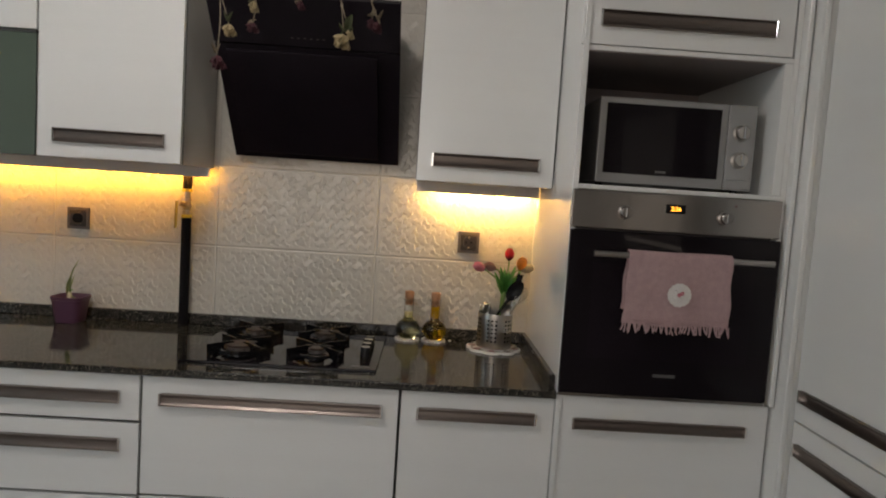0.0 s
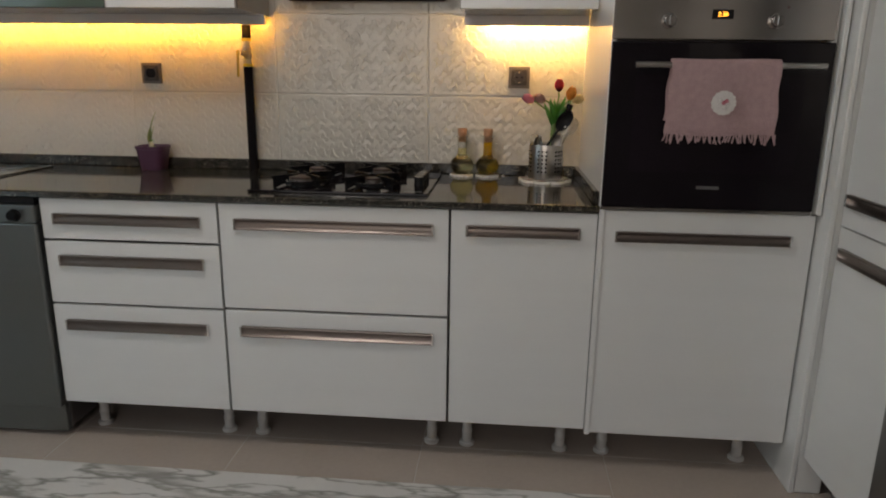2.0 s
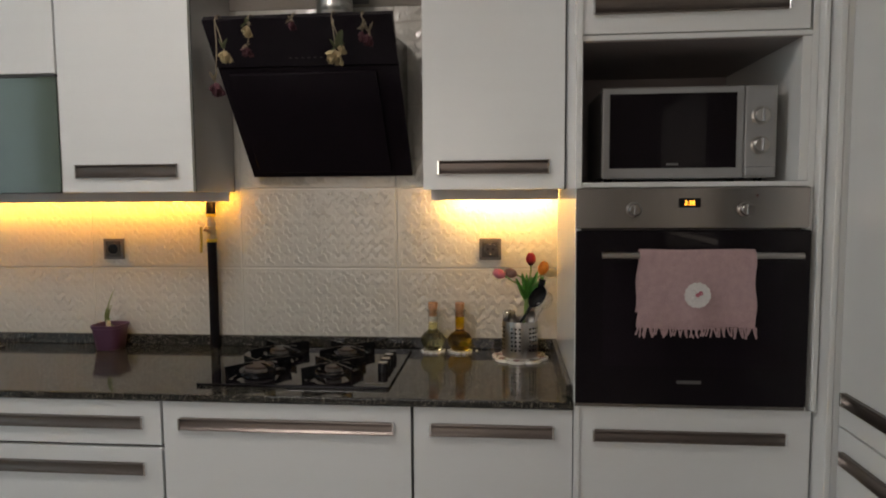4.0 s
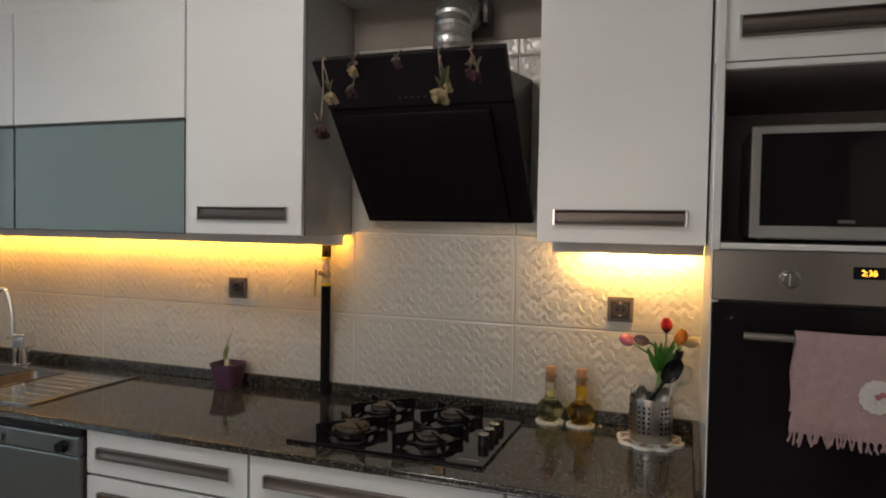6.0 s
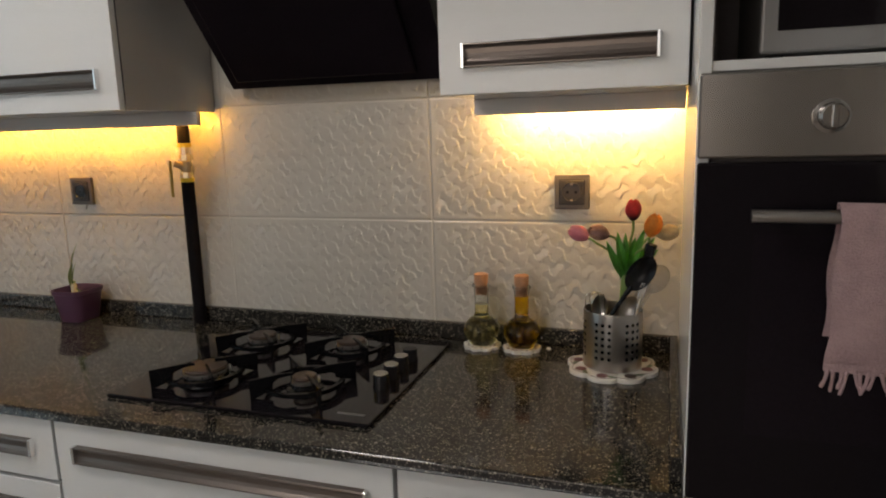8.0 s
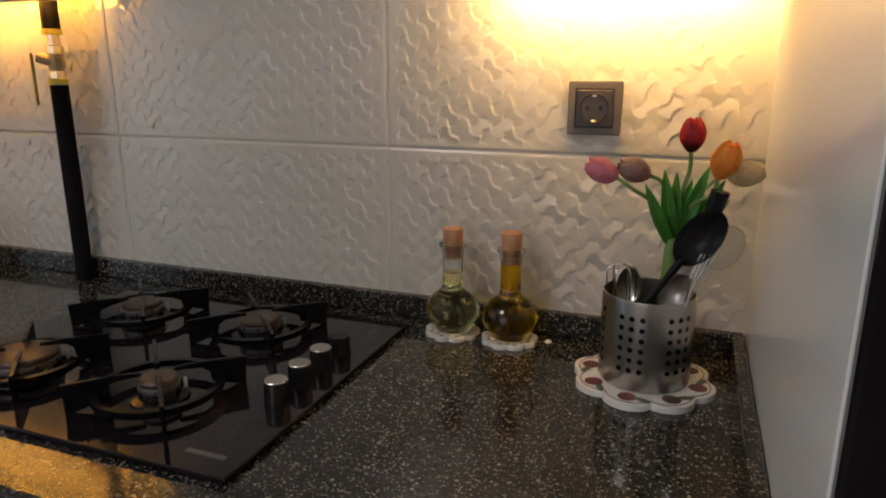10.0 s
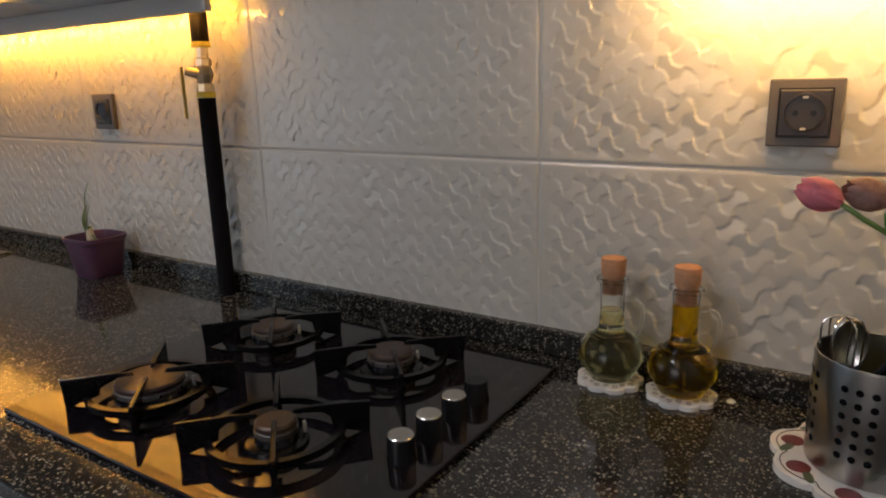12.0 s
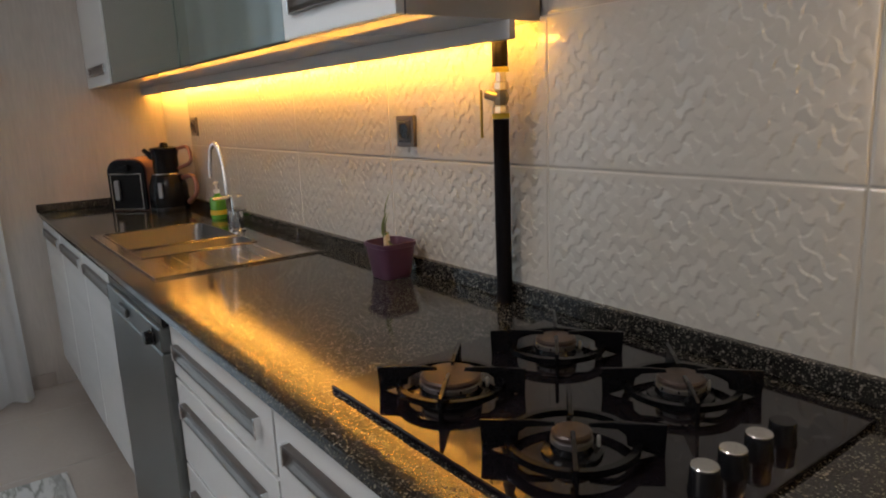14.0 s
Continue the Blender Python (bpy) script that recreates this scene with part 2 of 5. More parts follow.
rl.new(rn["Principled BSDF"].inputs["Base Color"].links[0].from_socket, dye.inputs[7]), rl.new(dye.outputs[2], rn["Principled BSDF"].inputs["Base Color"])


def marble_rug():
    """Pale pile with grey-green veins."""
    n, l = RUGWHITE.node_tree.nodes, RUGWHITE.node_tree.links
    b, tc = n["Principled BSDF"], n["Texture Coordinate"]
    old = b.inputs["Base Color"].links[0].from_socket
    for rot, size, cut, colour in ((0.7, 1.4, 0.026, (0.17, 0.17, 0.15, 1)), (-0.6, 1.8, 0.02, (0.24, 0.24, 0.21, 1)), (0.9, 0.9, 0.04, (0.33, 0.32, 0.3, 1))):
        mp = n.new("ShaderNodeMapping")
        mp.inputs["Rotation"].default_value, mp.inputs["Scale"].default_value = (0, 0, rot), (1, 3.8, 1)
        l.new(tc.outputs["Object"], mp.inputs[0])
        t = n.new("ShaderNodeTexNoise")
        t.inputs["Scale"].default_value, t.inputs["Detail"].default_value = size, 5
        l.new(mp.outputs[0], t.inputs[0])
        s = n.new("ShaderNodeMath")
        s.operation = "SUBTRACT"
        l.new(t.outputs["Fac"], s.inputs[0])
        s.inputs[1].default_value = 0.5
        a = n.new("ShaderNodeMath")
        a.operation = "ABSOLUTE"
        l.new(s.outputs[0], a.inputs[0])
        r = n.new("ShaderNodeMapRange")
        r.inputs[1].default_value, r.inputs[2].default_value, r.inputs[3].default_value, r.inputs[4].default_value = 0.0, cut, 0.85, 0.0
        l.new(a.outputs[0], r.inputs[0])
        mix = n.new("ShaderNodeMix")
        mix.data_type = "RGBA"
        l.new(r.outputs[0], mix.inputs[0]), l.new(old, mix.inputs[6])
        mix.inputs[7].default_value = colour
        old = mix.outputs[2]
    l.new(old, b.inputs["Base Color"])


marble_rug()

# ---------- building helpers ----------
ORIGIN = {}


def thing(name, loc, label, category, group="", kind=""):
    ob = new(name)
    ob.location = loc
    ob.empty_display_size = 0.05
    ORIGIN[ob] = Vector(loc)
    return tagged(ob, label, category, group, kind)


def mesh_of(name, bm, mat, smooth=False):
    me = bpy.data.meshes.new(name)
    bm.to_mesh(me)
    bm.free()
    for m in mat if isinstance(mat, (list, tuple)) else (mat,):
        me.materials.append(m)
    if smooth:
        me.polygons.foreach_set("use_smooth", [True] * len(me.polygons))
        me.set_sharp_from_angle(angle=radians(38))
    return me


def part(name, bm, mat, parent, label="", smooth=False):
    o = ORIGIN[parent]
    bmesh.ops.translate(bm, vec=-o, verts=bm.verts)
    ob = new(name, mesh_of(name, bm, mat, smooth))
    ob.parent = parent
    ORIGIN[ob] = o
    return tagged(ob, label) if label else ob


def structure(name, bm, mat, label, category, smooth=False):
    ob = new(name, mesh_of(name, bm, mat, smooth))
    ORIGIN[ob] = Vector((0, 0, 0))
    return tagged(ob, label, category, kind="structure")


def box(x0, x1, y0, y1, z0, z1, bev=0.0015, seg=1, bm=None):
    bm = bm or bmesh.new()
    g = bmesh.ops.create_cube(bm, size=1)["verts"]
    bmesh.ops.scale(bm, vec=(abs(x1 - x0), abs(y1 - y0), abs(z1 - z0)), verts=g)
    bmesh.ops.translate(bm, vec=((x0 + x1) / 2, (y0 + y1) / 2, (z0 + z1) / 2), verts=g)
    if bev:
        edges = list({e for v in g for e in v.link_edges})
        bmesh.ops.bevel(bm, geom=edges, offset=bev, segments=seg, affect="EDGES", profile=0.5)
    return bm


def lathe(profile, n=24, at=(0, 0, 0), bm=None, caps=True):
    """A turned body from (radius, height) pairs, upwards."""
    bm = bm or bmesh.new()
    rings = []
    for r, z in profile:
        rings.append([bm.verts.new((at[0] + r * math.cos(2 * math.pi * k / n), at[1] + r * math.sin(2 * math.pi * k / n), at[2] + z)) for k in range(n)])
    for a, b in zip(rings, rings[1:]):
        for k in range(n):
            bm.faces.new((a[k], a[(k + 1) % n], b[(k + 1) % n], b[k]))
    if caps:
        bm.faces.new(rings[0][::-1]), bm.faces.new(rings[-1])
    return bm


def tube(points, r, n=10, bm=None, taper=None):
    """A round bar along a line of points."""
    bm = bm or bmesh.new()
    pts = [Vector(p) for p in points]
    rings, side = [], None
    for k, p in enumerate(pts):
        d = (pts[min(k + 1, len(pts) - 1)] - pts[max(k - 1, 0)]).normalized()
        if side is None:
            side = d.orthogonal().normalized()
        side = (side - d * side.dot(d)).normalized()
        up = d.cross(side)
        rad = taper[k] if taper else r
        rings.append([bm.verts.new(p + rad * (math.cos(2 * math.pi * a / n) * side + math.sin(2 * math.pi * a / n) * up)) for a in range(n)])
    for a, b in zip(rings, rings[1:]):
        for k in range(n):
            bm.faces.new((a[k], a[(k + 1) % n], b[(k + 1) % n], b[k]))
    bm.faces.new(rings[0][::-1]), bm.faces.new(rings[-1])
    return bm


def arc(points, steps=8):
    """A smooth line through the given points."""
    p = [Vector(q) for q in points]
    p = [2 * p[0] - p[1], *p, 2 * p[-1] - p[-2]]
    out = []
    for a, b, c, d in zip(p, p[1:], p[2:], p[3:]):
        for k in range(steps):
            t = k / steps
            out.append(0.5 * (2 * b + (c - a) * t + (2 * a - 5 * b + 4 * c - d) * t * t + (3 * b - a - 3 * c + d) * t ** 3))
    return [*out, p[-2]]


def plate(outline, z0, z1, bev=0.001, bm=None):
    """A flat board of any outline (x, y pairs, anticlockwise)."""
    bm = bm or bmesh.new()
    low = [bm.verts.new((x, y, z0)) for x, y in outline]
    high = [bm.verts.new((x, y, z1)) for x, y in outline]
    top = bm.faces.new(high)
    bm.faces.new(low[::-1])
    n = len(low)
    for k in range(n):
        bm.faces.new((low[k], low[(k + 1) % n], high[(k + 1) % n], high[k]))
    if bev:
        bmesh.ops.bevel(bm, geom=list(top.edges), offset=bev, segments=2, affect="EDGES", profile=0.5)
    return bm


def turn(bm, m):
    bmesh.ops.transform(bm, matrix=m, verts=bm.verts)
    return bm


def handle(parent, x0, x1, z0, z1, y):
    """Channel handle let into a front that faces the walker: sunk face, lips, chrome end caps."""
    bm = bmesh.new()
    prof = [(0.0, 0), (-0.012, 0), (-0.013, -0.003), (-0.005, -0.005), (-0.002, -0.009), (-0.0012, -0.4 * (z1 - z0)), (-0.0022, -0.6 * (z1 - z0)), (-0.005, -0.76 * (z1 - z0)), (-0.0105, -0.92 * (z1 - z0)), (-0.0115, -(z1 - z0) + 0.001), (-0.0105, -(z1 - z0)), (0.0, -(z1 - z0))]
    ends = [[bm.verts.new((x, y + a, z1 + b)) for a, b in prof] for x in (x0, x1)]
    n = len(prof)
    for k in range(n):
        bm.faces.new((ends[0][k], ends[0][(k + 1) % n], ends[1][(k + 1) % n], ends[1][k]))
    bm.faces.new(ends[0][::-1]), bm.faces.new(ends[1])
    bmesh.ops.recalc_face_normals(bm, faces=bm.faces)
    h = part("handle", bm, BROWNED, parent, "brushed nickel channel handle")
    for xa, xb in ((x0 - 0.004, x0 + 0.002), (x1 - 0.002, x1 + 0.004)):
        part("end_cap", box(xa, xb, y - 0.014, y - 0.0005, z0 - 0.001, z1 + 0.001, 0.001), CHROME, h, "chrome end cap")
    part("lip", box(x0 + 0.002, x1 - 0.002, y - 0.0125, y - 0.0112, z0 + 0.0005, z0 + 0.0035, 0.0005), BROWNED, h, "polished lower lip")
    return h


def side_handle(parent, y0, y1, z0, z1, x):
    """The same handle on a front that faces the tiled run's side."""
    bm = bmesh.new()
    prof = [(0.0, 0), (-0.012, 0), (-0.013, -0.003), (-0.005, -0.005), (-0.002, -0.009), (-0.0012, -0.4 * (z1 - z0)), (-0.0022, -0.6 * (z1 - z0)), (-0.005, -0.76 * (z1 - z0)), (-0.0105, -0.92 * (z1 - z0)), (-0.0115, -(z1 - z0) + 0.001), (-0.0105, -(z1 - z0)), (0.0, -(z1 - z0))]
    ends = [[bm.verts.new((x + a, y, z1 + b)) for a, b in prof] for y in (y0, y1)]
    n = len(prof)
    for k in range(n):
        bm.faces.new((ends[0][k], ends[0][(k + 1) % n], ends[1][(k + 1) % n], ends[1][k]))
    bm.faces.new(ends[0][::-1]), bm.faces.new(ends[1])
    bmesh.ops.recalc_face_normals(bm, faces=bm.faces)
    h = part("handle", bm, BROWNED, parent, "brushed nickel channel handle")
    for ya, yb in ((y0 - 0.004, y0 + 0.002), (y1 - 0.002, y1 + 0.004)):
        part("end_cap", box(x - 0.014, x - 0.0005, ya, yb, z0 - 0.001, z1 + 0.001, 0.001), CHROME, h, "chrome end cap")


def shell(parent, x0, x1, y0, y1, z0, z1, mat, t=0.016):
    """A cabinet box of boards, open towards the walker."""
    for nm, *b in (("side_panel", x0, x0 + t, y0, y1, z0, z1), ("side_panel", x1 - t, x1, y0, y1, z0, z1), ("bottom_panel", x0 + t, x1 - t, y0, y1, z0, z0 + t), ("top_panel", x0 + t, x1 - t, y0, y1, z1 - t, z1), ("back_panel", x0 + t, x1 - t, y1 - 0.006, y1, z0 + t, z1 - t)):
        part(nm, box(*b, bev=0.0008), mat, parent)

# ---------- the room ----------
T = 0.12
structure("floor", box(XL - T, XR + T, YB - T, YW + T, -0.1, -0.0009, 0), FLOORJOINT, "pale floor screed with joints between the tiles", "floor")
structure("ceiling", box(XL - T, XR + T, YB - T, YW + T, ZC, ZC + 0.1, 0), PLASTER, "white painted ceiling", "ceiling")
wall_tiled = structure("wall_north", box(XL - T, XR + T, YW + 0.004, YW + T, 0, ZC, 0), GROUT, "kitchen wall behind the worktop, tiled with white relief tiles", "wall")
structure("wall_east", box(XR, XR + T, YB, YW, 0, ZC, 0), WHITEPAINT, "plain white painted wall behind the tall units", "wall")
# side wall with the balcony window, and the wall behind the walker with its window
bm = box(XL - T, XL, 1.62, YW + 0.004, 0, ZC, 0)
box(XL - T, XL, YB, -0.5, 0, ZC, 0, bm=bm), box(XL - T, XL, -0.5, 1.62, 2.4, ZC, 0, bm=bm), box(XL - T, XL, -0.5, 1.62, 0, 0.45, 0, bm=bm)
structure("wall_west", bm, WALLPAPER, "end wall with beige wallpaper of fine vertical grain", "wall")
bm = box(XL, -2.15, YB - T, YB, 0, ZC, 0)
box(0.35, XR, YB - T, YB, 0, ZC, 0, bm=bm), box(-2.15, 0.35, YB - T, YB, 2.35, ZC, 0, bm=bm), box(-2.15, 0.35, YB - T, YB, 0, 0.75, 0, bm=bm)
structure("wall_south", bm, ROOMPAINT, "plain beige painted wall with a window", "wall")
for nm, ax, a0, a1, z0, z1 in (("window_1", "x", -0.5, 1.62, 0.45, 2.4), ("window_2", "y", -2.15, 0.35, 0.75, 2.35)):
    w = thing(nm, (XL - 0.06, (a0 + a1) / 2, z0) if ax == "x" else ((a0 + a1) / 2, YB - 0.06, z0), "white framed window with daylight behind it", "window", kind="structure")
    mid = (a0 + a1) / 2
    for b0, b1, c0, c1 in ((a0, a0 + 0.06, z0, z1), (a1 - 0.06, a1, z0, z1), (mid - 0.04, mid + 0.04, z0, z1), (a0 + 0.06, a1 - 0.06, z0, z0 + 0.06), (a0 + 0.06, a1 - 0.06, z1 - 0.06, z1)):
        if ax == "x":
            part("window_frame", box(XL - 0.09, XL - 0.03, b0, b1, c0, c1, 0.002), WHITEPLASTIC, w)
        else:
            part("window_frame", box(b0, b1, YB - 0.09, YB - 0.03, c0, c1, 0.002), WHITEPLASTIC, w)
for name, b, lab in (("baseboard_1", (XL, XL + 0.012, YB, 2.02, 0, 0.07), "beige tiled skirting along the end wall"),):
    structure(name, box(*b, 0.002), FLOORTILE, lab, "baseboard")

# assumed lamp, always out of view, added to brighten the upper fronts
LX, LY = -0.8, 1.2
cl = thing("added_ceiling_lamp", (LX, LY, ZC - 0.12), "round white drum ceiling lamp, added out of view to brighten the units", "lamp")
part("rose", lathe([(0.17, -0.022), (0.18, -0.018), (0.18, -0.0005)], 40, (LX, LY, ZC)), WHITEPLASTIC, cl, "white ceiling plate", True)
part("shade", lathe([(0.19, -0.125), (0.2, -0.12), (0.2, -0.024), (0.19, -0.0225)], 40, (LX, LY, ZC)), LAMPGLOW, cl, "glowing drum shade", True)

# sheer curtain in front of the balcony window
cur = thing("curtain", (-3.43, 0.6, 0.02), "white sheer curtain hanging in folds before the balcony window", "curtain")
bm = bmesh.new()
cols = []
for k in range(261):
    f = k / 260
    y = -0.75 + 2.64 * f
    col = []
    for z in (0.02, 0.3, 0.7, 1.2, 1.8, 2.45):
        flare = 0.05 * max(0, 0.8 - z)
        x = -3.45 + flare + (0.022 + 0.3 * flare) * math.sin(f * 150 + 2.0 * math.sin(f * 11)) + 0.01 * math.sin(f * 61 + z)
        col.append(bm.verts.new((x, y + 0.3 * flare * f, z)))
    cols.append(col)
for a, b in zip(cols, cols[1:]):
    for k in range(5):
        bm.faces.new((a[k], b[k], b[k + 1], a[k + 1]))
part("drape", bm, SHEER, cur, smooth=True)
part("curtain_rail", box(-3.47, -3.43, -0.8, 1.92, 2.45, ZC - 0.001, 0.003), WHITEPLASTIC, cur, "white curtain rail")

# ---------- base units ----------
YF, DT = 2.07, 0.018          # plane of the fronts, thickness of a front
YD = YF + DT


def legs(parent, x0, x1, z, label="grey adjustable plastic leg"):
    for x in (x0 + 0.06, x1 - 0.06):
        for y in (2.19, 2.6):
            bm = lathe([(0.026, 0.0), (0.027, 0.006), (0.025, 0.012), (0.0165, 0.016), (0.0165, z * 0.3), (0.019, z * 0.33), (0.019, z * 0.38), (0.0165, z * 0.41), (0.016, z * 0.55), (0.021, z * 0.6), (0.021, z)], 14, (x, y, 0))
            part("leg", bm, LEGPLASTIC, parent, label, True)


def front(parent, x0, x1, z0, z1, hx0, hx1, hz0, hz1, name="door", label=""):
    d = part(name, box(x0 + 0.0015, x1 - 0.0015, YF, YD, z0 + 0.0015, z1 - 0.0015, 0.0016, 2), LACQUER, parent, label)
    if hx0 is not None:
        handle(d, hx0, hx1, hz0, hz1, YF)
    return d


ZB, ZT = 0.143, 0.852
u = thing("drawer_unit", (-1.055, 2.38, 0), "white lacquered base unit with three drawers and nickel handles", "cabinet", "base units")
shell(u, -1.352, -0.757, YD + 0.001, 2.68, ZB + 0.004, ZT - 0.006, DARKENEDBOARD)
front(u, -1.352, -0.757, 0.728, 0.8635, -1.302, -0.812, 0.780, 0.816, "drawer_front")
front(u, -1.352, -0.757, 0.508, 0.722, -1.298, -0.81, 0.640, 0.676, "drawer_front")
front(u, -1.352, -0.757, ZB, 0.503, -1.302, -0.812, 0.415, 0.451, "drawer_front")
legs(u, -1.352, -0.757, ZB + 0.004)
u = thing("hob_unit", (-0.383, 2.38, 0), "wide white lacquered base unit with two deep drawers under the hob", "cabinet", "base units")
shell(u, -0.752, -0.016, YD + 0.001, 2.68, ZB + 0.004, 0.846, DARKENEDBOARD)
front(u, -0.752, -0.016, 0.513, 0.8635, -0.697, -0.067, 0.780, 0.816, "drawer_front")
front(u, -0.752, -0.016, ZB, 0.508, -0.698, -0.065, 0.418, 0.454, "drawer_front")
legs(u, -0.752, -0.016, ZB + 0.004)
u = thing("base_cabinet", (0.215, 2.38, 0), "narrow white lacquered base cabinet with one door", "cabinet", "base units")
shell(u, -0.011, 0.433, YD + 0.001, 2.68, ZB + 0.004, 0.846, DARKENEDBOARD)
front(u, -0.011, 0.436, ZB, 0.8635, 0.04, 0.381, 0.782, 0.817)
legs(u, -0.011, 0.433, ZB + 0.004)
for x0, x1, lab in ((-2.51, -1.962, "white lacquered sink cabinet door unit beside the dishwasher"), (-3.05, -2.515, "white lacquered base cabinet under the sink"), (-3.595, -3.055, "white lacquered corner base cabinet by the end wall")):
    u = thing("base_cabinet", ((x0 + x1) / 2, 2.38, 0), lab, "cabinet", "base units")
    shell(u, x0, x1, YD + 0.001, 2.68, ZB + 0.004, 0.72 if x1 > -3.052 else 0.846, DARKENEDBOARD)
    front(u, x0, x1, ZB, 0.8635, x0 + 0.06, x1 - 0.05, 0.780, 0.816)
    legs(u, x0, x1, ZB + 0.004)

# dishwasher
dw = thing("dishwasher", (-1.657, 2.36, 0), "silver-grey steel dishwasher with a round black knob under the worktop", "dishwasher")
part("body", box(-1.955, -1.36, YD + 0.012, 2.66, 0.03, 0.838, 0.003), GREYPLASTIC, dw)
part("door_panel", box(-1.955, -1.36, YF - 0.02, YD + 0.01, 0.125, 0.7795, 0.006, 2), DWASH, dw, "brushed grey door")
cp = part("control_panel", box(-1.955, -1.36, YF - 0.021, YD + 0.01, 0.7805, 0.842, 0.006, 2), DWASH, dw, "silver control panel")
part("top_gap", box(-1.955, -1.36, YF - 0.014, YD + 0.011, 0.843, 0.8655, 0.001), BLACKPLASTIC, dw, "dark recess under the worktop")
part("plinth", box(-1.955, -1.362, YF + 0.008, YD + 0.02, 0.018, 0.121, 0.003), DWASH, dw, "grey plinth")
kb = part("knob", turn(lathe([(0.021, 0), (0.021, 0.004), (0.0175, 0.006), (0.0165, 0.02), (0.014, 0.022)], 24), pose(-1.425, YF - 0.021, 0.808, 90)), BLACKPLASTIC, cp, "round black knob", True)
part("grip", box(-1.78, -1.68, YF - 0.03, YF - 0.0213, 0.795, 0.82, 0.004, 2), DWASH, cp, "silver grip")

# ---------- worktop ----------
wt = thing("worktop", (-1.58, 2.37, 0.861), "polished black granite worktop with beige flecks", "worktop")
ZW = 0.888
SX0, SX1, SY0, SY1 = -2.6, -1.665, 2.122, 2.612      # sink
bm = bmesh.new()
bx0, bx1, by0, by1 = SX0 + 0.02, SX1 - 0.02, SY0 + 0.02, SY1 - 0.02
for b in ((XL, bx0, 2.058, YW, 0.866, ZW), (bx1, 0.436, 2.058, YW, 0.866, ZW), (bx0, bx1, 2.058, by0, 0.866, ZW), (bx0, bx1, by1, YW, 0.866, ZW)):
    box(*b, bev=0, bm=bm)
bmesh.ops.remove_doubles(bm, verts=bm.verts, dist=0.0005)
fr = [e for e in bm.edges if all(abs(v.co.y - 2.058) < 1e-4 for v in e.verts) and abs(e.verts[0].co.z - e.verts[1].co.z) < 1e-5]
bmesh.ops.bevel(bm, geom=fr, offset=0.004, segments=3, affect="EDGES", profile=0.5)
part("slab", bm, GRANITE, wt)
part("upstand", box(XL + 0.02, 0.418, YW - 0.02, YW - 0.001, ZW + 0.0005, 0.929, 0.003, 2), GRANITE, wt, "granite upstand along the tiles")
part("upstand", box(0.418, 0.436, 2.09, YW - 0.001, ZW + 0.0005, 0.929, 0.003, 2), GRANITE, wt, "granite upstand along the tall unit")
part("upstand", box(XL + 0.001, XL + 0.02, 2.05, YW - 0.001, ZW + 0.0005, 0.929, 0.003, 2), GRANITE, wt, "granite upstand along the end wall")

# ---------- wall units ----------
YU = 2.358
YUB = YU + 0.02
ZU0, ZU1 = 1.474, 2.29


def wall_front(parent, x0, x1, z0, z1, mat=LACQUER, name="door", label=""):
    return part(name, box(x0 + 0.002, x1 - 0.002, YU, YU + 0.018, z0 + 0.001, z1 - 0.001, 0.0016, 2), mat, parent, label)


def wall_unit(x0, x1, label, glazed=False):
    u = thing("wall_cabinet", ((x0 + x1) / 2, 2.55, ZU0), label, "cabinet", "wall units")
    shell(u, x0, x1, YUB, YW - 0.004, ZU0 + 0.001, ZU1, GLOSSBOARD)
    # dark sheet fills the gap behind the door, shade given as colour
    part("dark_edge", box(x0, x1, YU + 0.0185, YUB - 0.0005, ZU0 + 0.001, ZU1, 0), DARKGAP, u, "dark sheet painting the shade of the gap between body and door") if not glazed else None
    if glazed:
        part("door", box(x0 + 0.002, x1 - 0.002, YU, YU + 0.018, 1.869, ZU1 - 0.001, 0.0016, 2), LACQUER, u, "white lift-up door")
        d = part("glass_door", box(x0 + 0.003, x1 - 0.003, YU + 0.004, YU + 0.01, ZU0 + 0.002, 1.858, 0.001), SATINGLASS, u, "satin green glass flap")
        for b in ((x0 + 0.003, x1 - 0.003, 1.858, 1.866), (x0 + 0.003, x1 - 0.003, ZU0 - 0.001, ZU0 + 0.002)):
            part("frame", box(b[0], b[1], YU, YU + 0.016, b[2], b[3], 0.0008), DARKGAP, d, "thin dark aluminium profile")
        part("shelf", box(x0 + 0.017, x1 - 0.017, YUB + 0.02, YW - 0.012, 1.655, 1.675, 0.001), CARCASS, u, "white inner shelf")
    else:
        d = wall_front(u, x0, x1, ZU0, ZU1)
        handle(d, max(x0 + 0.052, x1 - 0.4), x1 - 0.052, 1.523, 1.566, YU)
    return u


wall_unit(-1.226, -0.768, "white lacquered wall cabinet with one tall door beside the hood")
wall_unit(-2.03, -1.23, "wall cabinet with white lift-up door over a satin green glass flap", True)
wall_unit(-3.06, -2.034, "wide wall cabinet with white lift-up door over satin green glass", True)
wall_unit(-3.595, -3.064, "white lacquered wall cabinet with one door by the end wall")
wall_unit(-0.013, 0.434, "white lacquered wall cabinet with one tall door beside the tall unit")
cr = thing("cornice", (-1.6, 2.5, ZU1 + 0.001), "white board cornice over the wall units up to the ceiling", "trim", kind="structure")
part("cornice_board", box(XL + 0.002, 0.434, YU + 0.02, YW - 0.004, ZU1 + 0.002, ZC - 0.001, 0.001), CARCASS, cr)
structure("wall_north_upper", box(-0.767, -0.014, YW - 0.009, YW + 0.003, 2.14, ZU1, 0.001), PLASTERBROWN, "bare brown plaster above the tiles over the hood", "wall")

